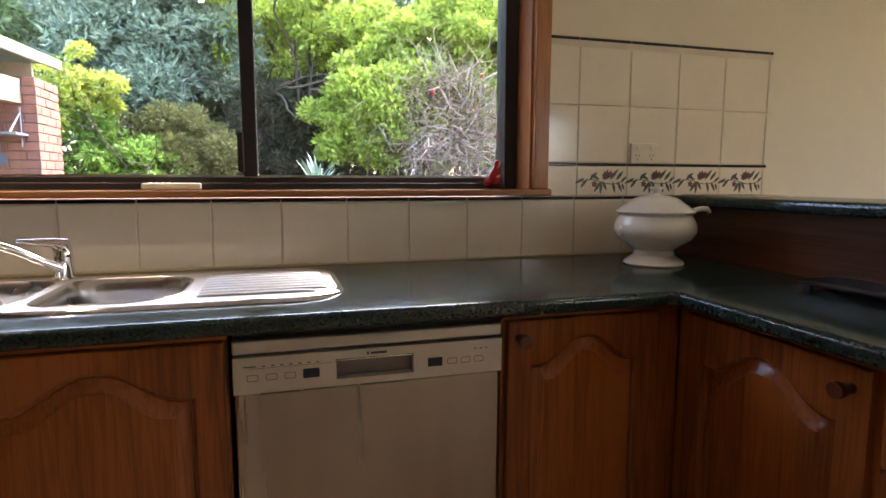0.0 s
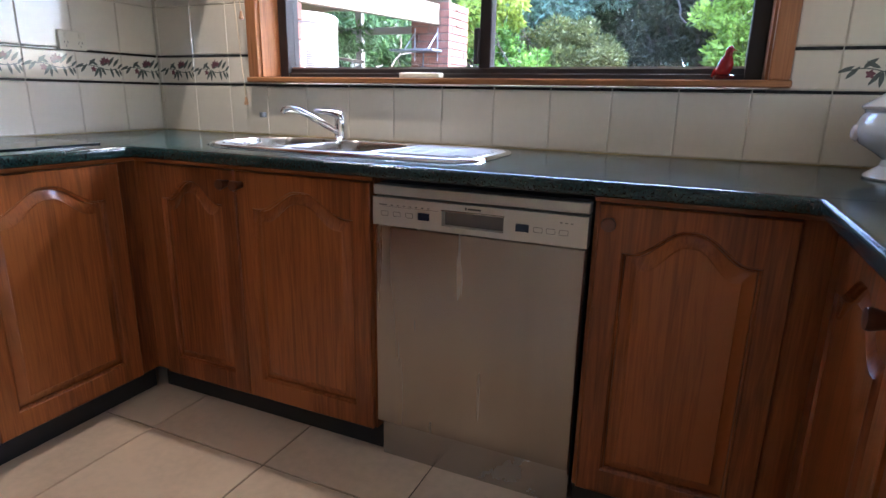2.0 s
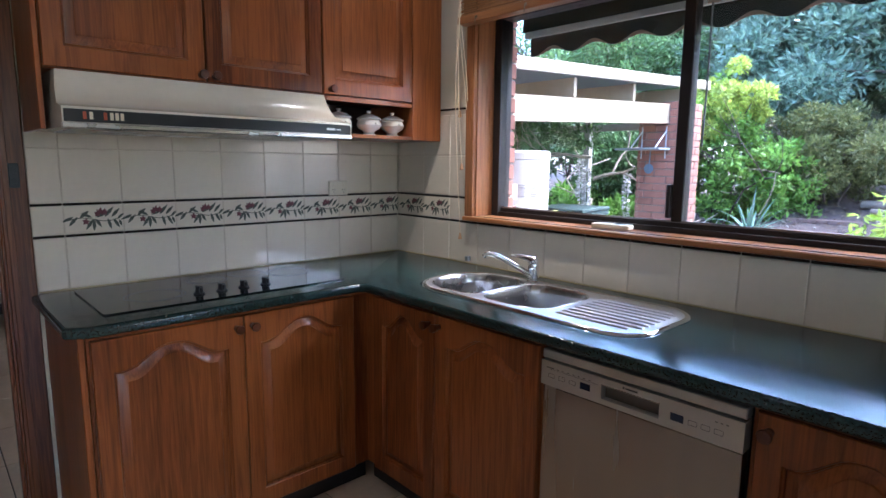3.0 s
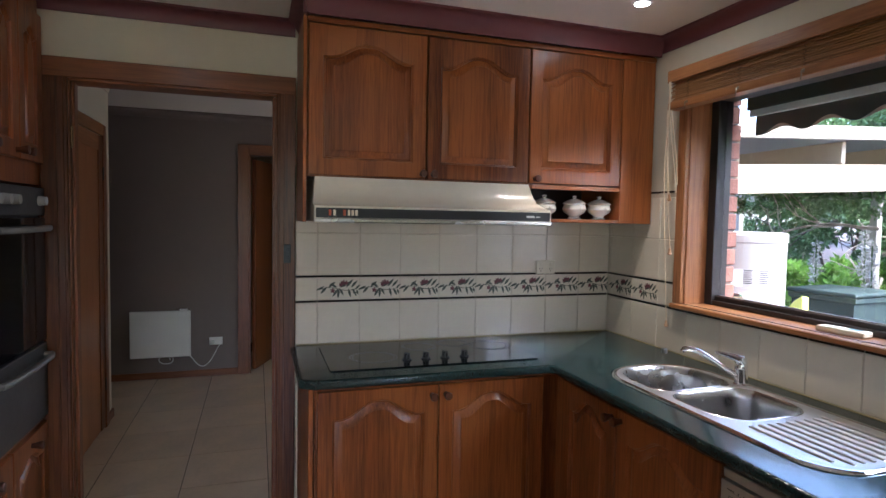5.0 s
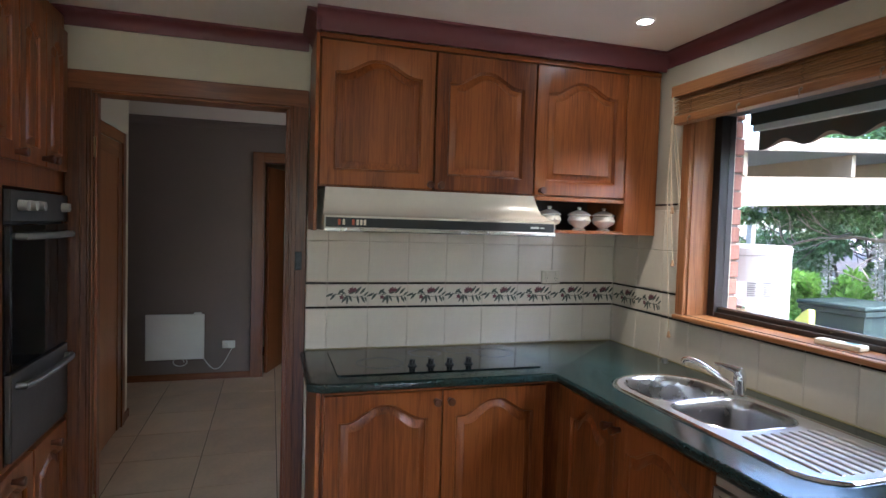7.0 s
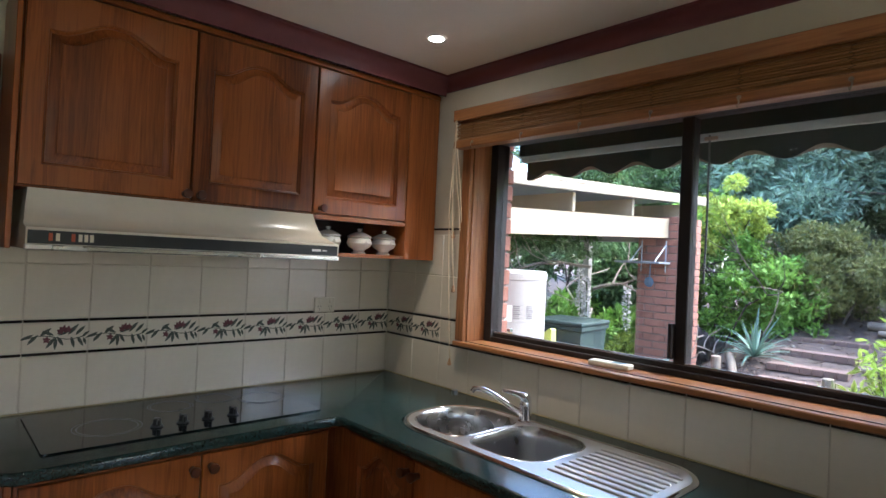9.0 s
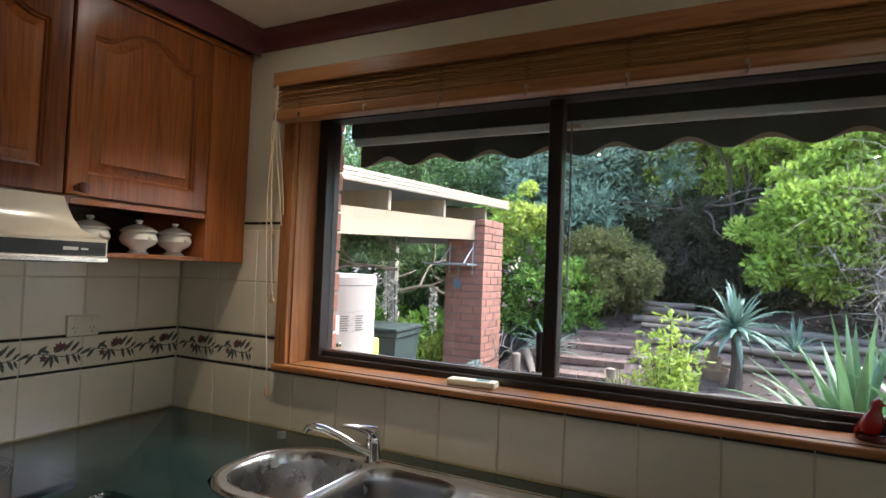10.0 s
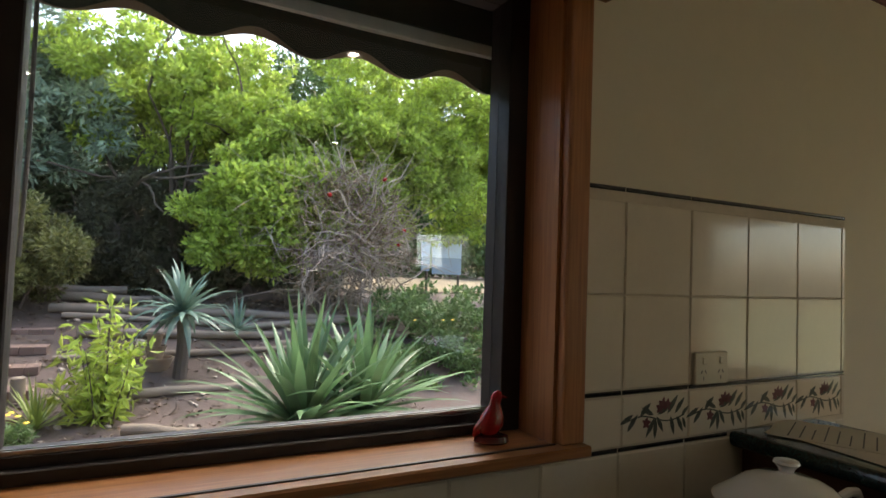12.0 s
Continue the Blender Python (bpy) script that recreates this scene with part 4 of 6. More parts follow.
# papers on the bar, black stand on the bench
PAPER = plain("paper", (0.62, 0.57, 0.48), 0.7, vary=0.06)
for i, (x, y, r, dz) in enumerate(((3.26, -0.17, 12, 0.0), (3.235, -0.20, -8, 0.0012), (3.265, -0.155, 25, 0.0024))):
    pa = tagged(part("paper_sheet", box((-0.105, -0.148, 0), (0.105, 0.148, 0.001)), PAPER, None, "", False), "loose printed paper sheet lying on the bar", "paper", "papers on the bar")
    pa.matrix_basis = pose(x, y, 1.1203 + dz, 0, 0, r)
    if i == 2:
        for k in range(9):
            part("print_bar", box((-0.085, 0.105 - k * 0.024, 0.001), (0.085 - 0.03 * (k % 3), 0.108 - k * 0.024, 0.0013)), DARKPRINT, pa)
st = thing("black_tray", "low black plastic stand on the benchtop by the bar", "stand", pose(3.02, -0.93, 0.900, 0, 0, 4))
part("plate", box((-0.07, -0.20, 0.012), (0.07, 0.20, 0.024), 0.004), BLACK, st)
for x in (-0.05, 0.05):
    for y in (-0.18, 0.18):
        part("foot", lathe([(0.010, 0), (0.010, 0.012)], 12, pose(x, y, 0)), BLACK, st)

# wall oven in its tower
ot = thing("oven_tower", "tall varnished timber cabinet housing the wall oven", "cabinet", pose(0, -2.774, 0))
part("side", box((0.0, -0.64, FLOOR), (0.018, 0.0, 2.39), 0.002), WOOD, ot)
part("body", many(bmesh.new(), ((0.018, -0.64, FLOOR), (0.76, -0.56, 2.39)), ((0.742, -0.56, FLOOR), (0.76, 0.0, 2.39)), ((0.018, -0.56, 1.63), (0.742, 0.0, 2.39)), ((0.018, -0.56, FLOOR), (0.742, 0.0, 0.65)), ((0.60, -0.56, 0.65), (0.742, 0.0, 1.63))), WOOD, ot)
R180 = pose(0, 0, 0, 0, 0, 180)
for u0, u1, kn in ((0.020, 0.262, 0.215), (0.268, 0.51, 0.03), (0.516, 0.758, 0.03)):
    cabinet_door(ot, pose(u1, 0, 1.72) @ R180, u1 - u0, 0.60, (u1 - u0 - kn, 0.03), 0.04, 0.07, 0.05)
for u0, u1 in ((0.020, 0.386), (0.392, 0.758)):
    cabinet_door(ot, pose(u1, 0, 0.066) @ R180, u1 - u0, 0.57, (0.18, 0.53), 0.04, 0.07, 0.05)
DARKGLASS = plain("dark_oven_glass", (0.008, 0.008, 0.009), 0.06, coat=0.3)
ov = thing("wall_oven", "black and steel built-in wall oven with two doors", "oven", pose(0, -2.774, 0))
part("carcass", box((0.03, -0.55, 0.655), (0.59, -0.001, 1.62)), BLACK, ov)
part("control_panel", box((0.025, 0.0, 1.505), (0.595, 0.022, 1.618), 0.003), plain("dark_steel", (0.06, 0.057, 0.052), 0.45, 0.6), ov, "dark steel control panel")
for x in (0.09, 0.36, 0.44, 0.52):
    part("knob", lathe([(0.020, 0), (0.020, 0.008), (0.017, 0.028), (0.0, 0.029)], 18, pose(x, 0.022, 1.565, -90, 0, 0)), plain("pale_knob", (0.42, 0.41, 0.38), 0.5) if x < 0.1 else bpy.data.materials["pale_knob"], ov, "pale round control knob", True)
d1 = part("oven_door", box((0.027, 0.0, 0.985), (0.593, 0.024, 1.498), 0.004), DARKGLASS, ov, "black glass door")
d2 = part("grill_door", box((0.027, 0.0, 0.665), (0.593, 0.024, 0.977), 0.004), plain("dark_steel_door", (0.07, 0.065, 0.058), 0.4, 0.6), ov, "dark steel lower door")
for d, z in ((d1, 1.455), (d2, 0.928)):
    part("handle", tube([(0.06, 0.022, z), (0.06, 0.050, z), (0.10, 0.060, z), (0.30, 0.066, z), (0.50, 0.060, z), (0.55, 0.050, z), (0.55, 0.022, z)], 0.013, 10), plain("satin_handle", (0.22, 0.215, 0.205), 0.5, 0.8) if z > 1 else bpy.data.materials["satin_handle"], d, "curved satin steel handle", True)


# ---- outdoors: ground, pergola, garden ----
rng = np.random.default_rng(7)


def interp(v, table):
    for (a, p), (b, q) in zip(table, table[1:]):
        if v <= b:
            return p + (q - p) * max(0, (v - a) / (b - a))
    return table[-1][1]


SLOPE = [(0, -0.15), (2.6, -0.15), (4.2, 0.08), (5.1, 0.28), (6.0, 0.56), (6.7, 0.80), (8.0, 1.0), (10.0, 1.25), (60, 1.8)]
FLAT = [(0, -0.15), (5.5, -0.12), (7.5, 0.2), (12, 0.9), (60, 1.8)]


def gz(x, y):
    s = min(1, max(0, (x + 1.3) / 1.1))
    s = s * s * (3 - 2 * s)
    z = interp(y, SLOPE) * s + interp(y, FLAT) * (1 - s)
    return z + 0.05 * noise.noise(Vector((x * 0.9, y * 0.9, 3))) + 0.02 * noise.noise(Vector((x * 4, y * 4, 1)))


xs = [-60, -40, -25, -15, -10] + [-8 + 0.25 * i for i in range(73)] + [12, 16, 25, 40, 60]
ys = [0.26 + 0.22 * i for i in range(60)] + [14, 16, 20, 28, 40, 80]
bm = bmesh.new()
grid = [[bm.verts.new((x, y, gz(x, y))) for x in xs] for y in ys]
for r0, r1 in zip(grid, grid[1:]):
    for i in range(len(xs) - 1):
        bm.faces.new((r0[i], r0[i + 1], r1[i + 1], r1[i]))
SOIL = plain("mulched_soil", (0.080, 0.058, 0.050), 0.95, vary=0.55, scale=3.5, bump=1.0, bump_scale=26)
structure("ground", bm, SOIL, "bare mulched garden soil sloping up from the house", "ground", True)
structure("ground_back", many(bmesh.new(), ((-60, -60, -0.4), (60, -5.2, -0.2)), ((7.8, -5.2, -0.4), (60, 0.2, -0.2)), ((-60, -5.2, -0.4), (-4.7, 0.2, -0.2))), plain("dry_grass", (0.20, 0.20, 0.09), 0.95, vary=0.3, scale=1), "dry lawn behind the house", "ground")


def foliage(name, color, vary=0.45, rough=0.5, trans=0.35):
    m, n, l, p = mat(name)
    g = n.new("ShaderNodeNewGeometry")
    ramp = n.new("ShaderNodeValToRGB")
    c = Vector(color)
    ramp.color_ramp.elements[0].color, ramp.color_ramp.elements[1].color = (*(c * (1 - vary)), 1), (*[min(0.9, q * (1 + vary)) for q in c], 1)
    l.new(g.outputs["Random Per Island"], ramp.inputs[0])
    l.new(ramp.outputs[0], p.inputs["Base Color"])
    p.inputs["Roughness"].default_value = rough
    t = n.new("ShaderNodeBsdfTranslucent")
    l.new(ramp.outputs[0], t.inputs[0])
    mix = n.new("ShaderNodeMixShader")
    mix.inputs[0].default_value = trans
    l.new(p.outputs[0], mix.inputs[1])
    l.new(t.outputs[0], mix.inputs[2])
    l.new(mix.outputs[0], n["Material Output"].inputs[0])
    return m


LIME = foliage("lime_leaf", (0.35, 0.46, 0.085), 0.45, 0.5, 0.48)
YELLOW = foliage("yellow_green_leaf", (0.36, 0.43, 0.08), 0.4, 0.5, 0.42)
LEAF = foliage("fresh_green_leaf", (0.19, 0.33, 0.06), 0.5, 0.5, 0.4)
BLUE = foliage("grey_green_leaf", (0.25, 0.34, 0.25), 0.4)
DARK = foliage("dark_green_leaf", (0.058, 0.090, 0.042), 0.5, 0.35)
MID = foliage("mid_green_leaf", (0.10, 0.17, 0.055), 0.5)
BLADE = foliage("yucca_blade", (0.105, 0.19, 0.085), 0.4, 0.35, 0.25)
BLUE_BLADE = foliage("blue_yucca_blade", (0.125, 0.205, 0.16), 0.35, 0.4, 0.25)
SILVER = foliage("silver_leaf", (0.24, 0.32, 0.30), 0.25, 0.8, 0.2)
BARK = plain("grey_bark", (0.085, 0.065, 0.052), 0.9, vary=0.4, scale=8, bump=0.6, bump_scale=40)
TWIG = plain("pale_dead_twig", (0.32, 0.265, 0.22), 0.9, vary=0.35, scale=9)


def leaves(clumps, n, size, material, name, parent, slim=0.42):
    """n small folded leaves scattered about clump centres (x, y, z, radius)."""
    cl = np.array(clumps)
    w = cl[:, 3] ** 2
    pick = rng.choice(len(cl), n, p=w / w.sum())
    d = rng.normal(size=(n, 3))
    d /= np.linalg.norm(d, axis=1)[:, None]
    rad = cl[pick, 3] * (0.55 + 0.5 * rng.random(n))
    d_in = d * np.array([1, 1, 0.75])
    base = cl[pick, :3] + d_in * rad[:, None]
    way = d + rng.normal(size=(n, 3)) * 0.7 + np.array([0, 0, 0.1])
    way /= np.linalg.norm(way, axis=1)[:, None]
    side = np.cross(way, rng.normal(size=(n, 3)))
    side /= np.linalg.norm(side, axis=1)[:, None]
    up = np.cross(side, way)
    ln = size * (0.6 + 0.8 * rng.random(n))[:, None]
    mid = base + way * ln * 0.5
    v = np.stack([base, mid + side * ln * slim * 0.5 + up * ln * 0.10, base + way * ln, mid - side * ln * slim * 0.5 + up * ln * 0.10], 1).reshape(-1, 3)
    i = np.arange(n) * 4
    f = np.concatenate([np.stack([i, i + 1, i + 2], 1), np.stack([i, i + 2, i + 3], 1)], 0)
    me = bpy.data.meshes.new(name)
    me.from_pydata(v.tolist(), [], f.tolist())
    me.materials.append(material)
    ob = new(name, me)
    ob.parent = parent
    ob["kind"] = "stuff"
    return ob


def clumps_in(box6, k, r):
    """k clump centres inside the ellipsoid that fills a box, most of them near its skin."""
    x0, y0, z0, x1, y1, z1 = box6
    out = []
    while len(out) < k:
        p = rng.normal(size=3)
        p /= np.linalg.norm(p)
        p *= 0.25 + 0.85 * rng.random() ** 0.8
        out.append(((x0 + x1) / 2 + p[0] * (x1 - x0) / 2, (y0 + y1) / 2 + p[1] * (y1 - y0) / 2, (z0 + z1) / 2 + p[2] * (z1 - z0) / 2, r * (0.4 + 0.9 * rng.random())))
    return out


def branch(bm_list, p, d, length, r, depth, wild=0.45):
    """A crooked limb that forks; the tubes are gathered in a list."""
    pts, rad, q, w = [p.copy()], [r], p.copy(), d.normalized()
    for i in range(4):
        w = (w + Vector(rng.normal(size=3).tolist()) * wild * 0.4).normalized()
        q = q + w * length / 4
        pts.append(q.copy())
        rad.append(r * (1 - 0.13 * (i + 1)))
    bm_list.append((pts, rad))
    if depth:
        for k in range(2 if depth > 2 else 3):
            nd = (w + Vector(rng.normal(size=3).tolist()) * wild * 1.5).normalized()
            branch(bm_list, pts[2 + int(rng.integers(0, 3))], nd, length * 0.72, r * 0.6, depth - 1, wild)


def limbs(name, starts, material, parent, depth=3, wild=0.45, steps=5):
    lst = []
    for p, d, ln, r in starts:
        branch(lst, Vector(p), Vector(d), ln, r, depth, wild)
    big = bmesh.new()
    for pts, rad in lst:
        t = tube(pts, rad, steps, False)
        me = bpy.data.meshes.new("tmp")
        t.to_mesh(me)
        t.free()
        big.from_mesh(me)
        bpy.data.meshes.remove(me)
    return part(name, big, material, parent, "", True)


def shrub(name, label, category, boxes, k, r, n, size, material, stems=3, slim=0.42, trunk=0.035, group=""):
    x0, y0, z0, x1, y1, z1 = boxes[0]
    cx, cy = (x0 + x1) / 2, (y0 + y1) / 2
    g = gz(cx, cy)
    o = thing(name, label, category, group=group)
    h = max(z1 - g, 0.3)
    limbs("trunk", [((cx + (i - stems / 2) * 0.12, cy, g - 0.05), (0.25 * (i - (stems - 1) / 2), 0.05 * i, 1), h * 0.5, trunk) for i in range(stems)], BARK, o, 2, 0.4)
    cl = []
    for b in boxes:
        cl += clumps_in(b, k, r)
    leaves(cl, n, size, material, "crown", o, slim)
    return o


shrub("tree", "large grey-green leafed shrub above the garden steps", "tree", [(-2.4, 8.0, 2.0, 1.2, 10.0, 5.4), (-1.4, 7.6, 1.6, 0.6, 9.0, 3.6), (-0.4, 8.2, 2.6, 1.6, 9.6, 5.0)], 34, 0.42, 42000, 0.125, BLUE, 3, 0.36, 0.05)
shrub("tree", "tall dark green tree behind the pergola roof", "tree", [(-7.5, 9.0, 1.5, -1.2, 12.0, 6.2)], 90, 0.55, 40000, 0.125, MID, 4, 0.3, 0.07)
shrub("tree", "lime green leafy tree with wide canopy over the hedge", "tree", [(0.4, 7.6, 3.0, 4.4, 9.8, 5.2), (3.0, 7.3, 2.3, 8.4, 9.4, 5.7), (2.3, 6.7, 1.45, 4.2, 7.6, 3.0), (5.0, 7.0, 2.0, 9.8, 8.8, 5.6), (2.5, 7.0, 2.5, 6.4, 8.4, 4.3), (3.4, 7.6, 1.5, 5.8, 8.8, 3.2)], 125, 0.24, 150000, 0.095, LIME, 4, 0.5, 0.05)
shrub("bush", "yellow-green bush growing behind the brick pillar", "bush", [(-1.7, 6.0, 0.5, -0.3, 7.2, 2.6), (-1.0, 6.2, 0.4, 0.5, 7.2, 1.75)], 95, 0.12, 11500, 0.085, LEAF, 3, 0.45, 0.025)
shrub("bush", "yellow leafed bush top beside the pergola", "bush", [(-1.3, 5.9, 1.85, -0.25, 6.9, 2.75)], 44, 0.10, 3600, 0.08, YELLOW, 2, 0.45, 0.02)
shrub("bush", "loose brown-green bush above the steps", "bush", [(-0.4, 6.6, 0.7, 1.2, 7.7, 2.35)], 40, 0.22, 15000, 0.065, foliage("brown_green_leaf", (0.15, 0.16, 0.05), 0.5), 4, 0.4, 0.02)
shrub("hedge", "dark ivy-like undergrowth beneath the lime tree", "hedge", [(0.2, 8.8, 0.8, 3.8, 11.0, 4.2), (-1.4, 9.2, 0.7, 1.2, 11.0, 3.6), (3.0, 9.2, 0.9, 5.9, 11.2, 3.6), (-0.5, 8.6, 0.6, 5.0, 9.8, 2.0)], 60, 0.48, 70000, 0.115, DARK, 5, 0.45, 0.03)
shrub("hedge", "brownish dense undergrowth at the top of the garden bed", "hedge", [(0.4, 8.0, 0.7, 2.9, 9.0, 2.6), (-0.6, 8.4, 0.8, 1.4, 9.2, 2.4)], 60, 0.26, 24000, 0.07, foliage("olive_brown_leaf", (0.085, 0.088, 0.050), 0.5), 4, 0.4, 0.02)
shrub("hedge", "distant dark hedge closing the paddock", "hedge", [(4.6, 13.0, 0.9, 16.0, 15.6, 4.6)], 170, 0.62, 34000, 0.17, MID, 4, 0.45, 0.03)
shrub("hedge", "dark leafy shrubs beyond the pergola", "hedge", [(-8.5, 7.0, -0.2, -1.4, 9.2, 4.0), (-3.6, 6.0, -0.2, -1.2, 7.4, 2.4)], 80, 0.42, 46000, 0.115, MID, 5, 0.4, 0.03)
shrub("bush", "mid-green leafy groundcover bush under the pergola", "bush", [(-4.6, 4.4, -0.2, -1.3, 6.6, 1.0)], 80, 0.22, 16000, 0.12, LEAF, 3, 0.5, 0.02)
shrub("bush", "low yellow-green bush beside the wheelie bin", "bush", [(-1.6, 4.4, -0.15, -1.0, 5.1, 0.75)], 18, 0.14, 3200, 0.07, YELLOW, 2, 0.45, 0.012)
shrub("bush", "low green bushes beside the strappy yucca", "bush", [(3.9, 4.4, -0.1, 6.6, 6.2, 1.15), (4.0, 5.6, 0.3, 7.4, 7.0, 1.25)], 60, 0.17, 18000, 0.065, MID, 3, 0.5, 0.015)
spray = thing("bush", "loose upright lime-green shrub below the window", "bush")
for i in range(13):
    a = 2.4 * i
    x, y, h = 1.55 + 0.05 * (i ** 0.5) * math.cos(a), 4.65 + 0.05 * (i ** 0.5) * math.sin(a), 0.95 - 0.05 * i + 0.10 * rng.random()
    lean = (0.27 * (i / 13) ** 0.6 * math.cos(a), 0.25 * (i / 13) ** 0.6 * math.sin(a))
    g0 = gz(x, y)
    stem = [(x + lean[0] * t ** 1.4, y + lean[1] * t ** 1.4, g0 - 0.03 + h * t) for t in (0, 0.25, 0.5, 0.75, 1.0)]
    part("stem", tube(stem, [0.009, 0.008, 0.006, 0.004, 0.002], 5), BARK, spray)
    leaves([(x + lean[0] * t ** 1.4, y + lean[1] * t ** 1.4, g0 + h * t, 0.065 - 0.03 * t) for t in [k / 9 for k in range(1, 10)]], 72, 0.105, LIME if i % 3 else YELLOW, "leaves", spray, 0.34)
shrub("bush", "silvery rounded cushion bush by the pillar", "bush", [(-0.53, 3.5, -0.05, 0.09, 4.12, 0.53)], 120, 0.07, 16000, 0.026, SILVER, 2, 0.4, 0.01)
shrub("bush", "small flowering daisy plant at the path edge", "bush", [(0.70, 3.8, -0.02, 1.15, 4.2, 0.36)], 14, 0.08, 1800, 0.04, MID, 2, 0.4, 0.008)
for i in range(4):
    shrub("tree", "tall tree far beyond the garden", "tree", [(-13 + 8 * i, 14, 2.0, -3 + 8 * i, 19, 6.6 + (0.9 if i < 2 else 1.3))], 90, 0.9, 24000, 0.20, (MID, BLUE, MID, BLUE)[i], 3, 0.35, 0.12, group="far trees")
fl = thing("flower_heads", "yellow daisy flowers on the low plants", "flowers", kind="stuff")
for k in range(14):
    x, y, z = (0.72 + 0.4 * rng.random(), 3.85 + 0.3 * rng.random(), 0.34 + 0.05 * rng.random()) if k < 11 else (4.3 + 0.6 * rng.random(), 4.7, 0.95)
    part("flower", lathe([(0.002, 0), (0.022, 0.004), (0.012, 0.010), (0.0, 0.011)], 8, pose(x, y, z)), plain("yellow_petal", (0.75, 0.52, 0.03), 0.6) if k == 0 else bpy.data.materials["yellow_petal"], fl)

rng = np.random.default_rng(11)
# pale dry paddock and boards seen under the canopy
bm = bmesh.new()
pad = [[bm.verts.new((5.0 + 0.9 * i, 8.7 + 0.6 * j, gz(5.0 + 0.9 * i, 8.7 + 0.6 * j) + 0.03)) for i in range(14)] for j in range(12)]
for r0, r1 in zip(pad, pad[1:]):
    for i in range(13):
        bm.faces.new((r0[i], r0[i + 1], r1[i + 1], r1[i]))
structure("ground_paddock", bm, plain("pale_dry_grass", (0.17, 0.135, 0.085), 0.95, vary=0.35, scale=3, bump=0.6, bump_scale=30), "pale dry grass beyond the garden bed", "ground", True)
PALE_BLUE = plain("pale_blue_board", (0.42, 0.55, 0.68), 0.5, vary=0.08)
BLUE_GREY = plain("blue_grey_board", (0.20, 0.28, 0.36), 0.5, vary=0.10)
for x0, x1, z0, z1, zm, lab in ((6.24, 6.82, 1.45, 2.00, 1.74, "wide pale blue board on dark posts beyond the bed"), (6.03, 6.19, 1.50, 1.99, 1.75, "narrow pale blue board beside a dark post")):
    o = thing("sign_board", lab, "board", group="blue boards beyond the bed")
    part("panel", box((x0, 8.0, zm), (x1, 8.02, z1), 0.003), PALE_BLUE, o)
    part("lower_panel", box((x0, 8.0, z0), (x1, 8.02, zm - 0.003), 0.003), BLUE_GREY, o, "blue-grey lower panel")
    part("post", tube([(x1 - 0.03, 8.05, gz(x1, 8.05) - 0.1), (x1 - 0.03, 8.05, z1)], 0.025, 8), BARK, o, "dark post")

# leafless grey bush with a few red flowers
dead = thing("dead_bush", "dense leafless grey-twigged bush with red flowers", "bush")
limbs("branches", [((3.7 + 0.3 * i, 6.85 + 0.1 * (i % 3), gz(3.7 + 0.3 * i, 6.85) - 0.05), (rng.normal() * 0.4, -0.12, 1.2), 0.95, 0.020) for i in range(5)] * 2, TWIG, dead, 4, 0.8, 4)


def twig_tangle(box6, n, length, radius, material, parent):
    """n thin crooked twigs growing outwards inside the ellipsoid that fills a box."""
    lo, hi = np.array(box6[:3]), np.array(box6[3:])
    mid, half = (lo + hi) / 2, (hi - lo) / 2
    verts, faces = [], []
    for k in range(n):
        u = rng.normal(size=3)
        u /= np.linalg.norm(u)
        p = mid + u * half * (0.15 + 0.8 * rng.random() ** 0.6)
        w = u * 0.7 + rng.normal(size=3) * 0.7 + np.array([0, -0.1, 0.15])
        w /= np.linalg.norm(w)
        ln, r = length * (0.5 + rng.random()) / 5, radius * (0.5 + 0.9 * rng.random())
        b0 = len(verts)
        for i in range(6):
            q = np.cross(w, [0.3, 0.2, 0.93])
            q /= np.linalg.norm(q)
            e = np.cross(q, w)
            rr = r * (1 - 0.15 * i)
            verts += [tuple(p + rr * (math.cos(c) * q + math.sin(c) * e)) for c in (0.0, 2.094, 4.189)]
            p = p + w * ln
            w = w + rng.normal(size=3) * 0.33
            w /= np.linalg.norm(w)
        for i in range(5):
            c = b0 + 3 * i
            faces += [(c, c + 1, c + 4, c + 3), (c + 1, c + 2, c + 5, c + 4), (c + 2, c, c + 3, c + 5)]
    me = bpy.data.meshes.new("twigs")
    me.from_pydata(verts, [], faces)
    me.materials.append(material)
    ob = new("twigs", me)
    ob.parent = parent
    ob["kind"] = "stuff"
    return ob


FINE_TWIG = plain("grey_brown_twig", (0.20, 0.145, 0.105), 0.9, vary=0.4, scale=9)
DEAD_BOX = (3.2, 6.3, 0.95, 5.35, 7.4, 3.0)
twig_tangle(DEAD_BOX, 650, 0.45, 0.0055, FINE_TWIG, dead)
twig_tangle(DEAD_BOX, 430, 0.75, 0.010, TWIG, dead)
leaves(clumps_in(DEAD_BOX, 70, 0.16), 3800, 0.05, foliage("dry_leaf", (0.15, 0.11, 0.06), 0.5), "sparse_leaves", dead)
for p in ((4.7, 6.5, 2.75), (5.0, 6.45, 2.05), (4.95, 6.5, 1.85), (3.9, 6.4, 2.45)):
    part("red_flower", lathe([(0.0, -0.035), (0.03, -0.02), (0.035, 0.01), (0.0, 0.04)], 8, pose(*p)), bpy.data.materials["red_glass"], dead)


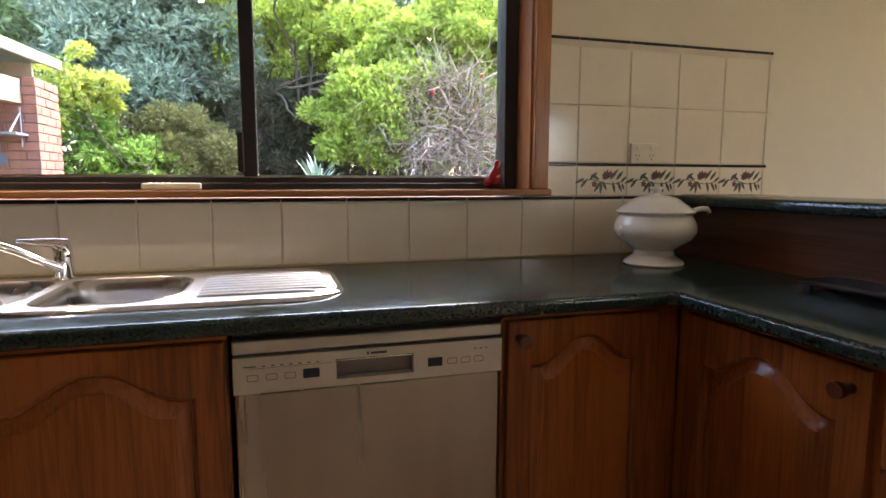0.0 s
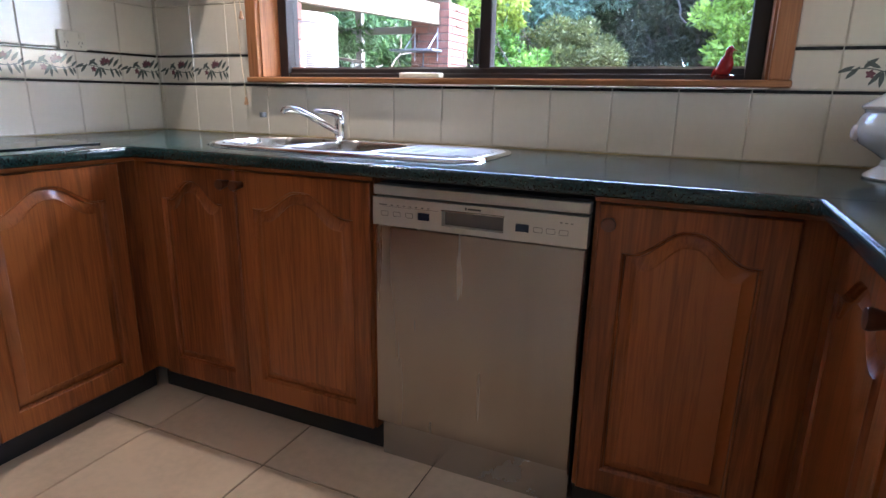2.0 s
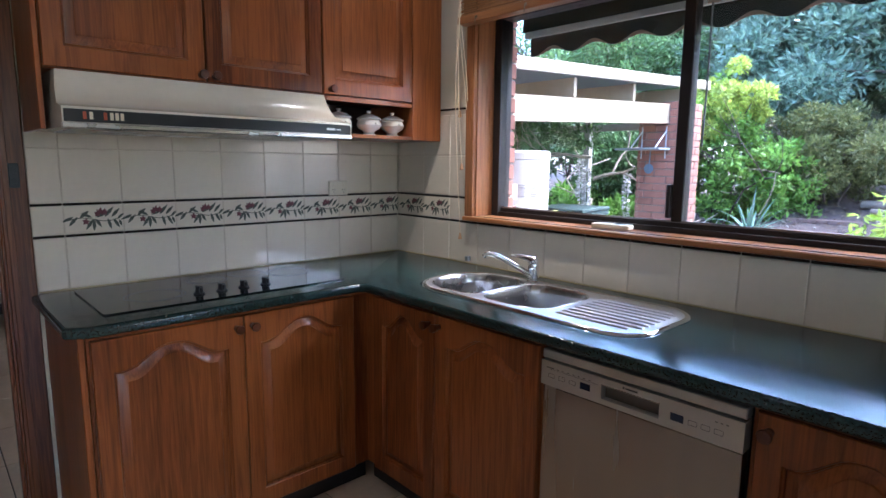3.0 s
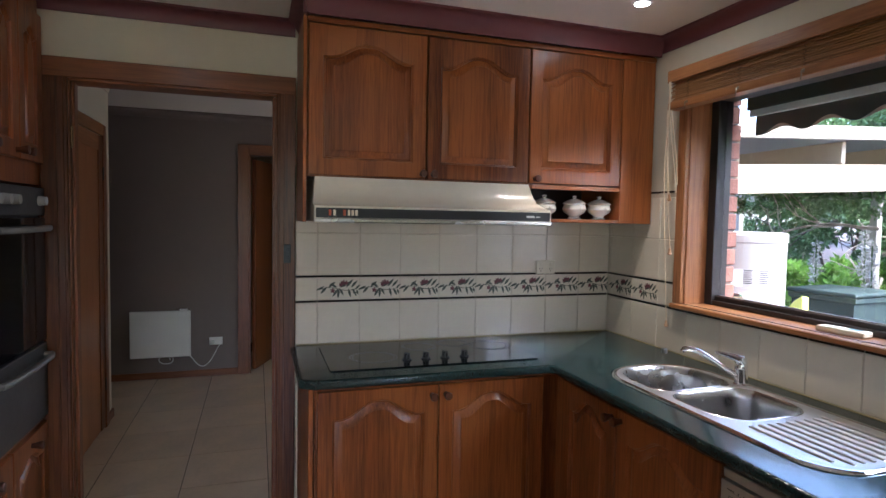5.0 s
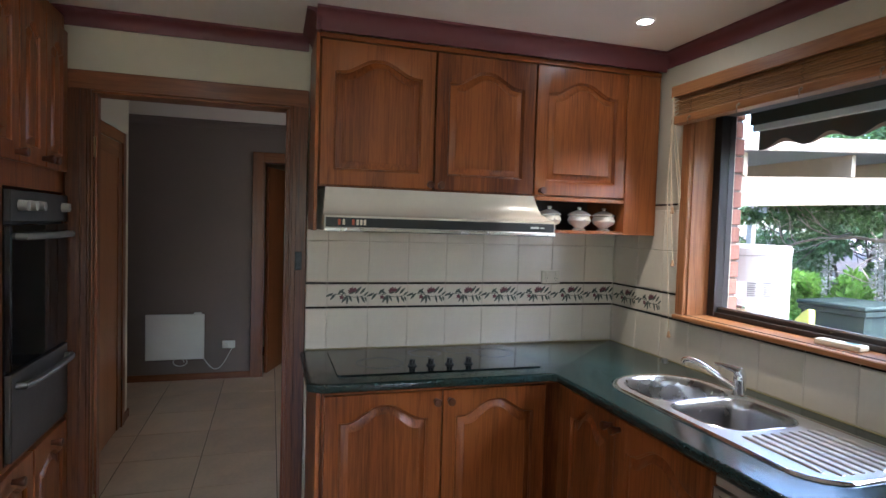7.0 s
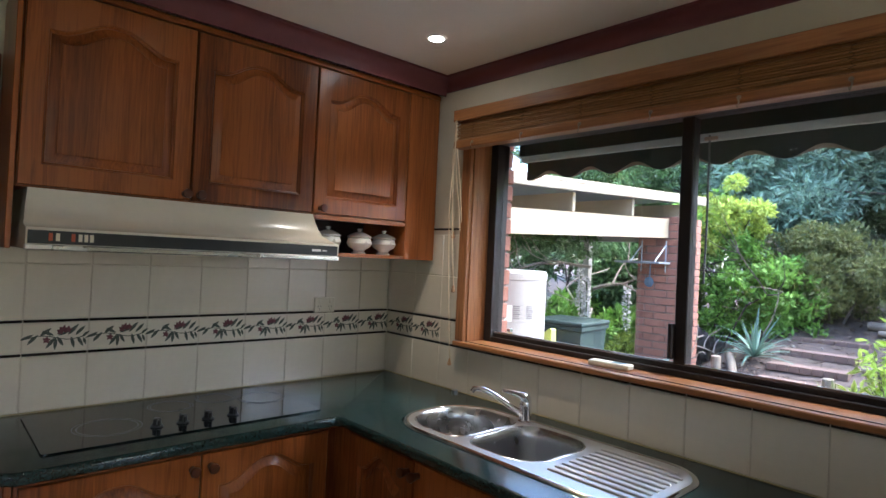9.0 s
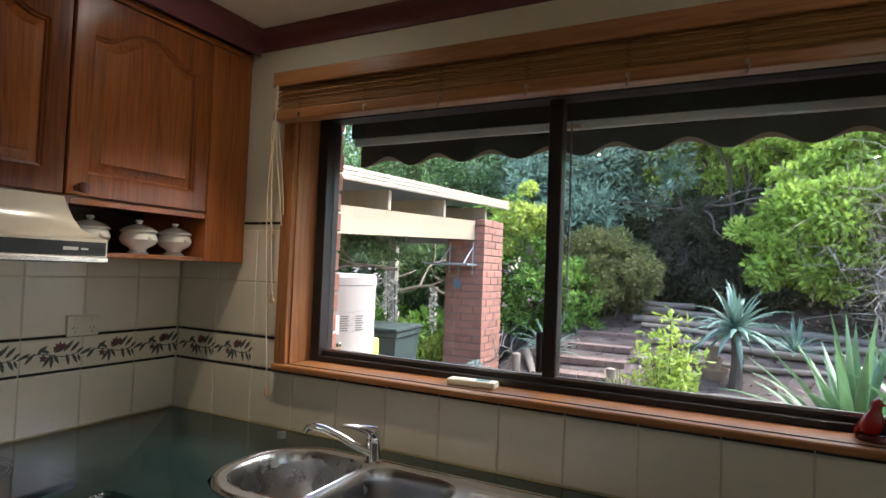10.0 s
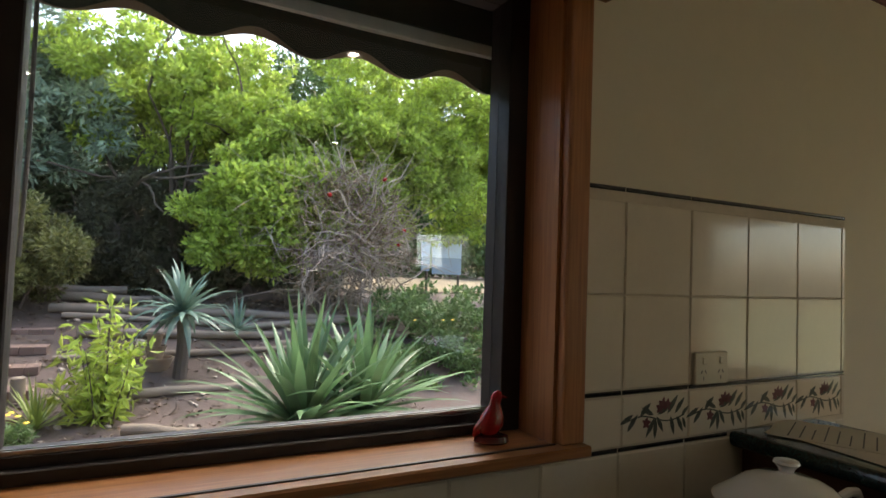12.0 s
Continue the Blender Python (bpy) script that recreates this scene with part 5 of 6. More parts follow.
def strappy(name, label, x, y, z, n, length, width, material, spread=1.0, droop=0.5, trunk=0.0):
    """A rosette of long channelled blades."""
    o = thing(name, label, "yucca")
    if trunk:
        part("stem", tube([(x, y, gz(x, y) - 0.05), (x + 0.02, y, (gz(x, y) + z) / 2), (x, y, z)], [trunk * 1.2, trunk, trunk * 0.8], 10), BARK, o, "", True)
    verts, faces = [], []
    for k in range(n):
        a, e = 2.399963 * k + rng.normal() * 0.1, (0.15 + 1.25 * (k / n) ** 0.8)
        e = math.pi / 2 - (math.pi / 2 - 0.12) * (1 - k / n) ** 0.75 * spread
        ln = length * (0.75 + 0.4 * rng.random())
        p = Vector((x, y, z))
        d = Vector((math.cos(a) * math.cos(e), math.sin(a) * math.cos(e), math.sin(e)))
        side = Vector((-math.sin(a), math.cos(a), 0))
        b0 = len(verts)
        sag = droop * (0.3 + rng.random())
        for i in range(7):
            t = i / 6
            w = width * (0.55 + 1.2 * t * (1 - t) * 1.6) * (1 - t ** 3)
            up = side.cross(d).normalized()
            verts += [tuple(p - side * w), tuple(p - up * w * 0.35), tuple(p + side * w)]
            d = (d + Vector((0, 0, -sag * 0.09 * (1 + t)))).normalized()
            p = p + d * ln / 6
        for i in range(6):
            q = b0 + i * 3
            faces += [(q, q + 1, q + 4, q + 3), (q + 1, q + 2, q + 5, q + 4)]
    me = bpy.data.meshes.new("blades")
    me.from_pydata(verts, [], faces)
    me.materials.append(material)
    me.shade_smooth()
    ob = new("blades", me)
    ob.parent = o
    ob["kind"] = "stuff"
    return o


strappy("yucca", "large clump of strappy green yucca leaves", 2.95, 3.65, 0.20, 70, 1.02, 0.050, BLADE, 0.85, 0.9)
strappy("yucca", "second head of the strappy green yucca clump", 3.55, 3.85, 0.22, 64, 1.02, 0.048, BLADE, 0.85, 0.9)
strappy("yucca", "blue-green yucca on a short trunk in the garden bed", 2.15, 5.35, 0.98, 50, 0.60, 0.034, BLUE_BLADE, 1.2, 1.7, 0.06)
strappy("yucca", "young blue-green yucca beside the brick steps", -0.02, 5.62, 0.50, 34, 0.60, 0.022, BLUE_BLADE, 0.85, 1.3)
strappy("yucca", "small strappy plant below the lime shrub", 1.10, 4.5, 0.15, 40, 0.42, 0.012, foliage("strap_leaf", (0.20, 0.26, 0.06), 0.3), 0.8, 0.6)
strappy("yucca", "small grey-green tuft beside the lowest garden step", 0.02, 4.45, 0.10, 34, 0.30, 0.022, BLUE_BLADE, 0.9, 0.8)
strappy("yucca", "low rosette plant at the foot of the bin", -0.98, 3.95, -0.02, 30, 0.32, 0.026, BLUE_BLADE, 1.0, 0.8)
strappy("yucca", "small yucca offset beside the dead bush", 2.75, 5.9, 0.75, 30, 0.40, 0.018, BLUE_BLADE, 1.1, 0.4)

# acanthus flower spires under the pergola
for i, (x, y, h) in enumerate(((-1.75, 4.6, 1.35), (-2.05, 4.9, 1.5), (-2.5, 4.7, 1.3), (-2.3, 5.3, 1.45), (-1.5, 5.2, 1.25))):
    o = thing("flower_spire", "tall white flower spire rising from the bush", "flower", group="white flower spires")
    part("stalk", tube([(x, y, gz(x, y)), (x + 0.02, y, h * 0.6), (x, y, h)], 0.008, 6), bpy.data.materials["mid_green_leaf"], o)
    leaves([(x, y, h - 0.05 * k, 0.035) for k in range(12)], 220, 0.045, foliage("white_floret", (0.55, 0.52, 0.50), 0.3), "florets", o, 0.6)

# twisted vine on the pergola
rng = np.random.default_rng(23)
vine = thing("vine", "twisted bare vine climbing the pergola", "vine")
limbs("stems", [((-1.9, 5.0, -0.2), (0.05, 0.0, 1), 1.2, 0.05), ((-1.75, 5.05, -0.2), (0.1, 0, 1), 1.2, 0.04), ((-1.9, 5.0, 1.2), (0.8, -0.2, 0.4), 0.6, 0.03), ((-1.9, 4.9, 1.5), (-0.8, -0.3, 0.2), 0.7, 0.025)], TWIG, vine, 3, 0.5)
leaves(clumps_in((-3.6, 4.2, 1.55, -1.6, 5.2, 2.0), 22, 0.16), 2600, 0.07, MID, "foliage", vine)

# brick pillar, beam, rafters, roof edge
BRICK = plain("brown_red_brick", (0.185, 0.086, 0.063), 0.85, vary=0.45, scale=9, bump=0.35, bump_scale=70, per_object=0.5)
MORTAR = plain("mortar", (0.15, 0.125, 0.11), 0.95)
pil = thing("brick_pillar", "square brown brick pillar carrying the pergola beam", "pillar")
PX0, PX1, PY0, PY1, PZ0, PZ1 = -0.97, -0.48, 4.48, 5.08, -0.1, 2.14
part("core", box((PX0 + 0.010, PY0 + 0.010, PZ0 - 0.2), (PX1 - 0.010, PY1 - 0.010, PZ1 - 0.008)), MORTAR, pil, "mortar")
brick_meshes = {}


def brick(parent, x0, y0, z0, x1, y1, z1, fired=None):
    fired = fired or BRICK
    key = (fired.name, round(x1 - x0, 3), round(y1 - y0, 3), round(z1 - z0, 3))
    if key not in brick_meshes:
        b = box((0, 0, 0), key[1:], 0.004)
        bmesh.ops.recalc_face_normals(b, faces=b.faces)
        me = bpy.data.meshes.new("brick")
        b.to_mesh(me)
        b.free()
        me.materials.append(fired)
        brick_meshes[key] = me
    ob = new("brick", brick_meshes[key])
    ob.parent = parent
    ob.matrix_basis = pose(x0 + random.uniform(-0.002, 0.002), y0 + random.uniform(-0.002, 0.002), z0)


z, c = PZ0, 0
while z + 0.076 <= PZ1 + 0.001:
    h = 0.11
    if c % 2 == 0:
        brick(pil, PX0, PY0, z, PX0 + 0.22, PY0 + h, z + 0.076)
        brick(pil, PX0 + 0.23, PY0, z, PX1, PY0 + h, z + 0.076)
        brick(pil, PX1 - h, PY0 + h + 0.01, z, PX1, PY0 + h + 0.24, z + 0.076)
        brick(pil, PX1 - h, PY0 + h + 0.25, z, PX1, PY1, z + 0.076)
    else:
        brick(pil, PX0, PY0, z, PX0 + 0.10, PY0 + h, z + 0.076)
        brick(pil, PX0 + 0.11, PY0, z, PX1 - 0.12, PY0 + h, z + 0.076)
        brick(pil, PX1 - h, PY0, z, PX1, PY0 + 0.23, z + 0.076)
        brick(pil, PX1 - h, PY0 + 0.24, z, PX1, PY0 + 0.47, z + 0.076)
        brick(pil, PX1 - h, PY0 + 0.48, z, PX1, PY1, z + 0.076)
    z += 0.086
    c += 1
CREAM = plain("cream_painted_timber", (0.30, 0.24, 0.165), 0.6, vary=0.14, scale=3, squash=(6, 0.5, 6), bump=0.1, bump_scale=40)
FASCIA = plain("cream_fascia", (0.38, 0.325, 0.25), 0.5, vary=0.05)
perg = thing("pergola", "cream painted timber pergola with flat metal roof", "pergola")
tilt = lambda y, y0, z0: z0 + 0.045 * (y - y0)


def sloped(x0, x1, y0, y1, zlo, zhi, ref):
    bm = box((x0, y0, 0), (x1, y1, 1), 0.0)
    for v in bm.verts:
        v.co.z = tilt(v.co.y, ref, zlo if v.co.z < 0.5 else zhi)
    return bm


part("beam", sloped(-0.68, -0.60, 0.35, 4.475, 1.885, 2.105, 4.48), CREAM, perg, "heavy cream beam")
for y in (1.50, 2.57, 3.64, 4.75):
    z = tilt(y, 4.48, 2.107)
    part("rafter", box((-4.2, y - 0.045, z), (-0.575, y, z + 0.175), 0.003), CREAM, perg)
part("fascia", many(sloped(-0.52, -0.495, 0.35, 5.28, 2.325, 2.430, 5.28)), FASCIA, perg, "cream metal roof edge")
for k in range(3):
    part("fascia_rib", sloped(-0.495, -0.488, 0.35, 5.28, 2.335 + k * 0.033, 2.357 + k * 0.033, 5.28), FASCIA, perg)
part("roof_sheet", sloped(-4.3, -0.52, 0.35, 5.28, 2.39, 2.41, 5.28), plain("grey_roof_underside", (0.22, 0.24, 0.27), 0.5), perg)
part("back_rail", box((-4.2, 5.1, 1.86), (-0.97, 5.16, 1.95), 0.003), plain("weathered_rail", (0.36, 0.34, 0.31), 0.8), perg, "weathered grey rail")
for x in (-2.15, -4.2):
    part("post", box((x, 5.1, -0.3), (x + 0.09, 5.19, 2.2), 0.003), bpy.data.materials["weathered_rail"], perg)
GREYMETAL = plain("grey_metal", (0.30, 0.31, 0.34), 0.45, 0.5)
shelf = thing("bird_shelf", "grey wall shelf on chains fixed to the pillar", "shelf")
part("board", box((-1.12, 4.20, 1.575), (-0.56, 4.478, 1.600), 0.004), GREYMETAL, shelf)
for x in (-0.92, -0.62):
    part("chain", tube([(x, 4.22, 1.60), (x, 4.478, 1.80)], 0.009, 6), GREYMETAL, shelf)
    part("bracket", tube([(x, 4.476, 1.48), (x, 4.476, 1.85)], 0.008, 6), GREYMETAL, shelf)
scoop = thing("hanging_scoop", "small blue-grey scoop hanging on the pillar", "scoop")
part("pan", lathe([(0.0, -0.015), (0.055, -0.010), (0.060, 0.0), (0.0, 0.012)], 16, pose(-0.80, 4.45, 1.36, 90, 0, 0)), plain("blue_grey_enamel", (0.10, 0.14, 0.20), 0.4), scoop, "", True)
part("handle", tube([(-0.80, 4.46, 1.41), (-0.80, 4.468, 1.575)], 0.008, 6), bpy.data.materials["blue_grey_enamel"], scoop)

# hot water tank, wheelie bin, yellow board
tank = thing("water_heater", "cream cylindrical hot water tank by the wall", "water heater", pose(0.262, 0.64, -0.16))
part("shell", lathe([(0.255, 0), (0.262, 0.03), (0.262, 1.585), (0.266, 1.59), (0.266, 1.625), (0.255, 1.64), (0.0, 1.645)], 48), plain("cream_steel_shell", (0.34, 0.315, 0.30), 0.4, vary=0.04), tank, "", True)


def on_tank(a0, a1, z0, z1, r=0.2635):
    bm = bmesh.new()
    n = 6
    lo = [bm.verts.new((r * math.cos(a0 + (a1 - a0) * i / n), r * math.sin(a0 + (a1 - a0) * i / n), z0)) for i in range(n + 1)]
    hi = [bm.verts.new((v.co.x, v.co.y, z1)) for v in lo]
    for i in range(n):
        bm.faces.new((lo[i], lo[i + 1], hi[i + 1], hi[i]))
    return bm


part("label_plate", on_tank(-0.95, -0.60, 1.36, 1.45), WHITE_PLASTIC, tank, "white rating label")
for k in range(7):
    part("print_bar", on_tank(-0.58, -0.42 - 0.02 * (k % 2), 1.375 + k * 0.011, 1.379 + k * 0.011), DARKPRINT, tank)
    part("print_bar", on_tank(-0.28, -0.08 - 0.02 * (k % 3), 1.375 + k * 0.011, 1.379 + k * 0.011), DARKPRINT, tank)
part("valve", lathe([(0.055, 0), (0.055, 0.006), (0.022, 0.010), (0.022, 0.05), (0.030, 0.055), (0.030, 0.08), (0.0, 0.085)], 16, pose(0.19, -0.175, 1.27, 0, 90, -43)), plain("old_brass", (0.40, 0.30, 0.18), 0.45, 0.8), tank, "brass relief valve", True)
part("valve_pipe", tube([(0.235, -0.218, 1.33), (0.235, -0.218, 1.25), (0.235, -0.218, 1.02)], 0.012, 8), bpy.data.materials["old_brass"], tank, "", True)
part("lever", box((0.235, -0.235, 1.315), (0.285, -0.215, 1.335), 0.003), CHROME, tank)
binm = plain("dark_green_plastic", (0.030, 0.045, 0.042), 0.45)
wb = thing("wheelie_bin", "dark green plastic wheelie bin with closed lid", "bin", pose(-0.98, 3.15, -0.16, 0, 0, 8))
bm = bmesh.new()
f = rings(bm, [[(x * 0.22, y * 0.24, 0.04) for x, y in ((-1, -1), (1, -1), (1, 1), (-1, 1))], [(x * 0.27, y * 0.30, 1.02) for x, y in ((-1, -1), (1, -1), (1, 1), (-1, 1))], [(x * 0.29, y * 0.32, 1.03) for x, y in ((-1, -1), (1, -1), (1, 1), (-1, 1))], [(x * 0.29, y * 0.32, 1.07) for x, y in ((-1, -1), (1, -1), (1, 1), (-1, 1))]])
bm.faces.new(f[0])
bm.faces.new(f[-1])
part("body", bm, binm, wb)
part("lid", box((-0.30, -0.34, 1.075), (0.30, 0.33, 1.115), 0.015, 2), binm, wb)
part("wheel", lathe([(0.10, -0.025), (0.10, 0.025)], 20, pose(-0.24, 0.26, 0.10, 0, 90, 0)), BLACK, wb)
part("wheel", lathe([(0.10, -0.025), (0.10, 0.025)], 20, pose(0.24, 0.26, 0.10, 0, 90, 0)), BLACK, wb)
yb = thing("yellow_board", "pointed yellow-green plastic board leaning by the tank", "board")
bm = bmesh.new()
f = rings(bm, [[(w * s, t, 0) for s, t in ((-1, -0.02), (1, -0.02), (1, 0.02), (-1, 0.02))] for w in (0.13,)] + [[(w * s, t, h) for s, t in ((-1, -0.02), (1, -0.02), (1, 0.02), (-1, 0.02))] for w, h in ((0.15, 0.5), (0.14, 0.9), (0.10, 1.15), (0.05, 1.28), (0.008, 1.34))])
bm.faces.new(f[0])
bm.faces.new(f[-1])
part("plank", bm, plain("yellow_green_plastic", (0.62, 0.66, 0.10), 0.4), yb, "", True, pose(-0.52, 1.55, -0.14, -4, 26, -20))

# roller awning outside the window
GREENCLOTH = plain("dark_green_canvas", (0.022, 0.036, 0.028), 0.8, vary=0.25, scale=8, bump=0.15, bump_scale=200)
awn = thing("awning", "rolled dark green canvas awning with scalloped valance", "awning")
part("bar", box((0.655, 0.305, 2.028), (2.62, 0.325, 2.060), 0.003), plain("pale_green_bar", (0.50, 0.56, 0.52), 0.5), awn, "pale metal front bar")
part("canvas", box((0.645, 0.300, 2.060), (2.63, 0.312, 2.40)), GREENCLOTH, awn)


def valance(y, low, high, material, name, phase=0.0):
    bm = bmesh.new()
    n = 160
    row = []
    for i in range(n + 1):
        x = 0.685 + 1.925 * i / n
        s = 0.5 + 0.5 * math.cos(2 * math.pi * (x - 1.851) / 0.230 + phase)
        z = high - (high - low) * s
        yy = y + 0.004 * math.sin(x * 9)
        row.append([bm.verts.new((x, yy, 2.03)), bm.verts.new((x, yy, z)), bm.verts.new((x, yy + 0.002, z)), bm.verts.new((x, yy + 0.002, 2.03))])
    for a, b in zip(row, row[1:]):
        for k in range(3):
            bm.faces.new((a[k], b[k], b[k + 1], a[k + 1]))
    return part(name, bm, material, awn, "", True)


valance(0.318, 1.938, 1.980, GREENCLOTH, "valance")
valance(0.330, 1.940, 1.966, plain("tan_lining", (0.42, 0.33, 0.24), 0.8), "valance_binding")
part("pull_cord", tube([(1.590, 0.30, 2.05), (1.592, 0.30, 1.7), (1.588, 0.30, 1.48)], 0.004, 6), plain("grey_cord", (0.14, 0.14, 0.13), 0.8), awn, "grey pull cord")
part("cord_bracket", box((1.570, 0.296, 2.03), (1.620, 0.306, 2.045), 0.002), bpy.data.materials["tan_lining"], awn)

# outer brick leaf beside the window
rev = thing("brick_reveal", "outer brown brick edge of the window opening", "wall", kind="structure")
for k in range(15):
    brick(rev, 0.41 + 0.004 * (k % 2), 0.262, 0.98 + k * 0.086, 0.584 + 0.004 * (k % 3), 0.330, 1.056 + k * 0.086)
    brick(rev, 2.635 - 0.004 * (k % 3), 0.262, 0.98 + k * 0.086, 2.77, 0.372, 1.056 + k * 0.086)
part("mortar", many(bmesh.new(), ((0.41, 0.262, 0.9), (0.576, 0.322, 2.27)), ((2.645, 0.262, 0.9), (2.77, 0.364, 2.27))), MORTAR, rev)
part("outer_sill", box((0.66, 0.262, 1.06), (2.62, 0.36, 1.11), 0.004), BRICK, rev)

# unseen eave, added to keep sky and sun off the brick reveal
structure("roof_eave", many(bmesh.new(), ((-0.42, 0.26, 2.46), (7.7, 0.80, 2.50)), ((-0.42, 0.80, 2.44), (7.7, 0.83, 2.64))), FASCIA, "unseen cream eave added to shade the outer wall", "eave")

# brick steps, sleepers and pots in the bed
STEP_BRICK = plain("dull_step_brick", (0.135, 0.088, 0.072), 0.9, vary=0.35, scale=9, bump=0.4, bump_scale=60, per_object=0.5)
SX = 0.17
steps = thing("garden_steps", "brown brick garden steps climbing the slope", "steps")
for k in range(5):
    y0, z0 = 4.55 + 0.46 * k, 0.16 + 0.125 * k
    part("tread", box((SX + 0.01, y0 + 0.10, z0 - 0.25), (SX + 0.80, y0 + 0.60, z0 + 0.066)), MORTAR, steps)
    for i in range(7):
        brick(steps, SX + 0.116 * i, y0, z0, SX + 0.116 * i + 0.110, y0 + 0.22, z0 + 0.076, STEP_BRICK)
        brick(steps, SX + 0.116 * i, y0 + 0.23, z0, SX + 0.116 * i + 0.110, y0 + 0.45, z0 + 0.070, STEP_BRICK)
LOG = plain("weathered_log", (0.20, 0.16, 0.125), 0.9, vary=0.35, scale=6, bump=0.5, bump_scale=50)
for x0, y0, x1, y1, r, dz in ((0.85, 7.0, 2.0, 6.85, 0.055, 0.05), (0.9, 7.6, 1.9, 7.55, 0.06, 0.06), (1.2, 6.3, 3.3, 6.15, 0.05, 0.05), (2.3, 6.9, 4.4, 6.6, 0.05, 0.05), (1.7, 4.35, 2.25, 4.15, 0.05, 0.03), (-0.3, 5.6, 0.0, 5.0, 0.05, 0.05), (0.5, 7.9, 1.6, 8.0, 0.06, 0.08), (-0.9, 6.6, -0.2, 6.3, 0.05, 0.06), (1.05, 5.72, 3.3, 5.80, 0.035, 0.05), (2.6, 6.35, 5.4, 6.62, 0.04, 0.06), (1.75, 4.95, 2.7, 5.02, 0.045, 0.03), (-0.35, 4.95, 0.15, 4.72, 0.05, 0.04), (1.0, 6.75, 2.7, 6.50, 0.035, 0.05), (3.2, 5.9, 5.6, 6.1, 0.04, 0.05)):
    o = thing("log_sleeper", "weathered round timber log edging the bed", "log", group="log edging")
    za, zb = gz(x0, y0) + dz, gz(x1, y1) + dz
    part("log", tube([(x0, y0, za), ((x0 * 2 + x1) / 3, (y0 * 2 + y1) / 3, (2 * za + zb) / 3 + 0.01), ((x0 + 2 * x1) / 3, (y0 + 2 * y1) / 3, (za + 2 * zb) / 3 - 0.008), (x1, y1, zb)], [r, r * 1.05, r * 0.95, r * 0.9], 12), LOG, o, "", True)
for x, y, h in ((-0.28, 5.15, 0.24), (0.9, 5.0, 0.2)):
    o = thing("stake", "short round timber stake in the soil", "stake", group="log edging")
    part("log", lathe([(0.055, -0.1), (0.055, h - 0.01), (0.045, h)], 12, pose(x, y, gz(x, y))), LOG, o, "", True)
CLAY = plain("terracotta", (0.26, 0.19, 0.14), 0.8, vary=0.25, scale=10)
gp0 = gz(1.95, 5.55)
for x, z, k, lab in ((1.95, gp0 - 0.02, 1.5, "wide terracotta pot in the garden bed"), (1.93, gp0 + 0.10, 1.0, "terracotta pot stacked in a wider pot"), (1.92, gp0 + 0.22, 0.8, "small terracotta pot on top of the stack")):
    o = thing("flower_pot", lab, "pot", pose(x, 5.55, z), group="stacked pots")
    part("wall", lathe([(0.07 * k, 0), (0.095 * k, 0.11), (0.105 * k, 0.112), (0.105 * k, 0.135), (0.092 * k, 0.135), (0.085 * k, 0.10), (0.0, 0.098)], 24), CLAY, o, "", True)
rk = thing("garden_stones", "pale stones and leaf litter on the soil", "stones", kind="stuff")
lv = leaves([(-0.9 + 5.2 * rng.random(), 3.3 + 4.6 * rng.random(), 0, 0.01) for k in range(3000)], 9500, 0.06, foliage("dry_litter", (0.15, 0.105, 0.08), 0.75), "litter", rk)
for v in lv.data.vertices:
    v.co.z = gz(v.co.x, v.co.y) + 0.006 + 0.5 * max(0, min(v.co.z, 0.07))
bmk = bmesh.new()
for k in range(700):
    x, y = -0.8 + 5.0 * rng.random(), 3.6 + 4.4 * rng.random()
    s = 0.006 + 0.02 * rng.random() ** 3
    m4 = Matrix.Translation((x, y, gz(x, y) + s * 0.3)) @ Euler(rng.random(3).tolist()).to_matrix().to_4x4() @ Matrix.Diagonal((s * 1.6, s, s * 0.7, 1))
    bmesh.ops.create_icosphere(bmk, subdivisions=1, radius=1, matrix=m4)
part("stones", bmk, plain("pale_stone", (0.30, 0.26, 0.22), 0.9, vary=0.5, scale=20), rk)["kind"] = "stuff"


# ---- tiles, last: splashback and floor pieces ----
def tile_mesh(name, w, h, t, material, bevel=0.0025):
    """A glazed tile in the x-z plane, front face at y = 0."""
    bm = bmesh.new()
    lo = [(0, t, 0), (w, t, 0), (w, t, h), (0, t, h)]
    mid = [(0, bevel, 0), (w, bevel, 0), (w, bevel, h), (0, bevel, h)]
    f = rings(bm, [lo, mid, [(min(max(x, bevel), w - bevel), 0, min(max(z, bevel), h - bevel)) for x, y, z in mid]])
    bm.faces.new(f[-1])
    bmesh.ops.recalc_face_normals(bm, faces=bm.faces)
    me = bpy.data.meshes.new(name)
    bm.to_mesh(me)
    bm.free()
    me.materials.append(material)
    return me


cache = {}


def tile(name, parent, m, w, h, material, t=0.008):
    key = (name, round(w, 3), round(h, 3))
    if key not in cache:
        cache[key] = tile_mesh(name, w, h, t, material)
    ob = new(name, cache[key])
    ob.parent = parent
    ob.matrix_basis = m
    return ob


LEAF_INK = plain("grey_green_print", (0.090, 0.098, 0.085), 0.15, vary=0.35, scale=60)
FLOWER_INK = plain("maroon_print", (0.15, 0.062, 0.070), 0.15, vary=0.3, scale=60)


def leaf_shape(bm, x, z, length, angle, width):
    c, s = math.cos(radians(angle)), math.sin(radians(angle))
    pts = [(0, 0), (0.25, 0.42), (0.55, 0.5), (0.85, 0.22), (1, 0), (0.8, -0.25), (0.5, -0.42), (0.2, -0.3)]
    bm.faces.new([bm.verts.new((x + length * a * c - width * b * s, 0, z + length * a * s + width * b * c)) for a, b in pts])


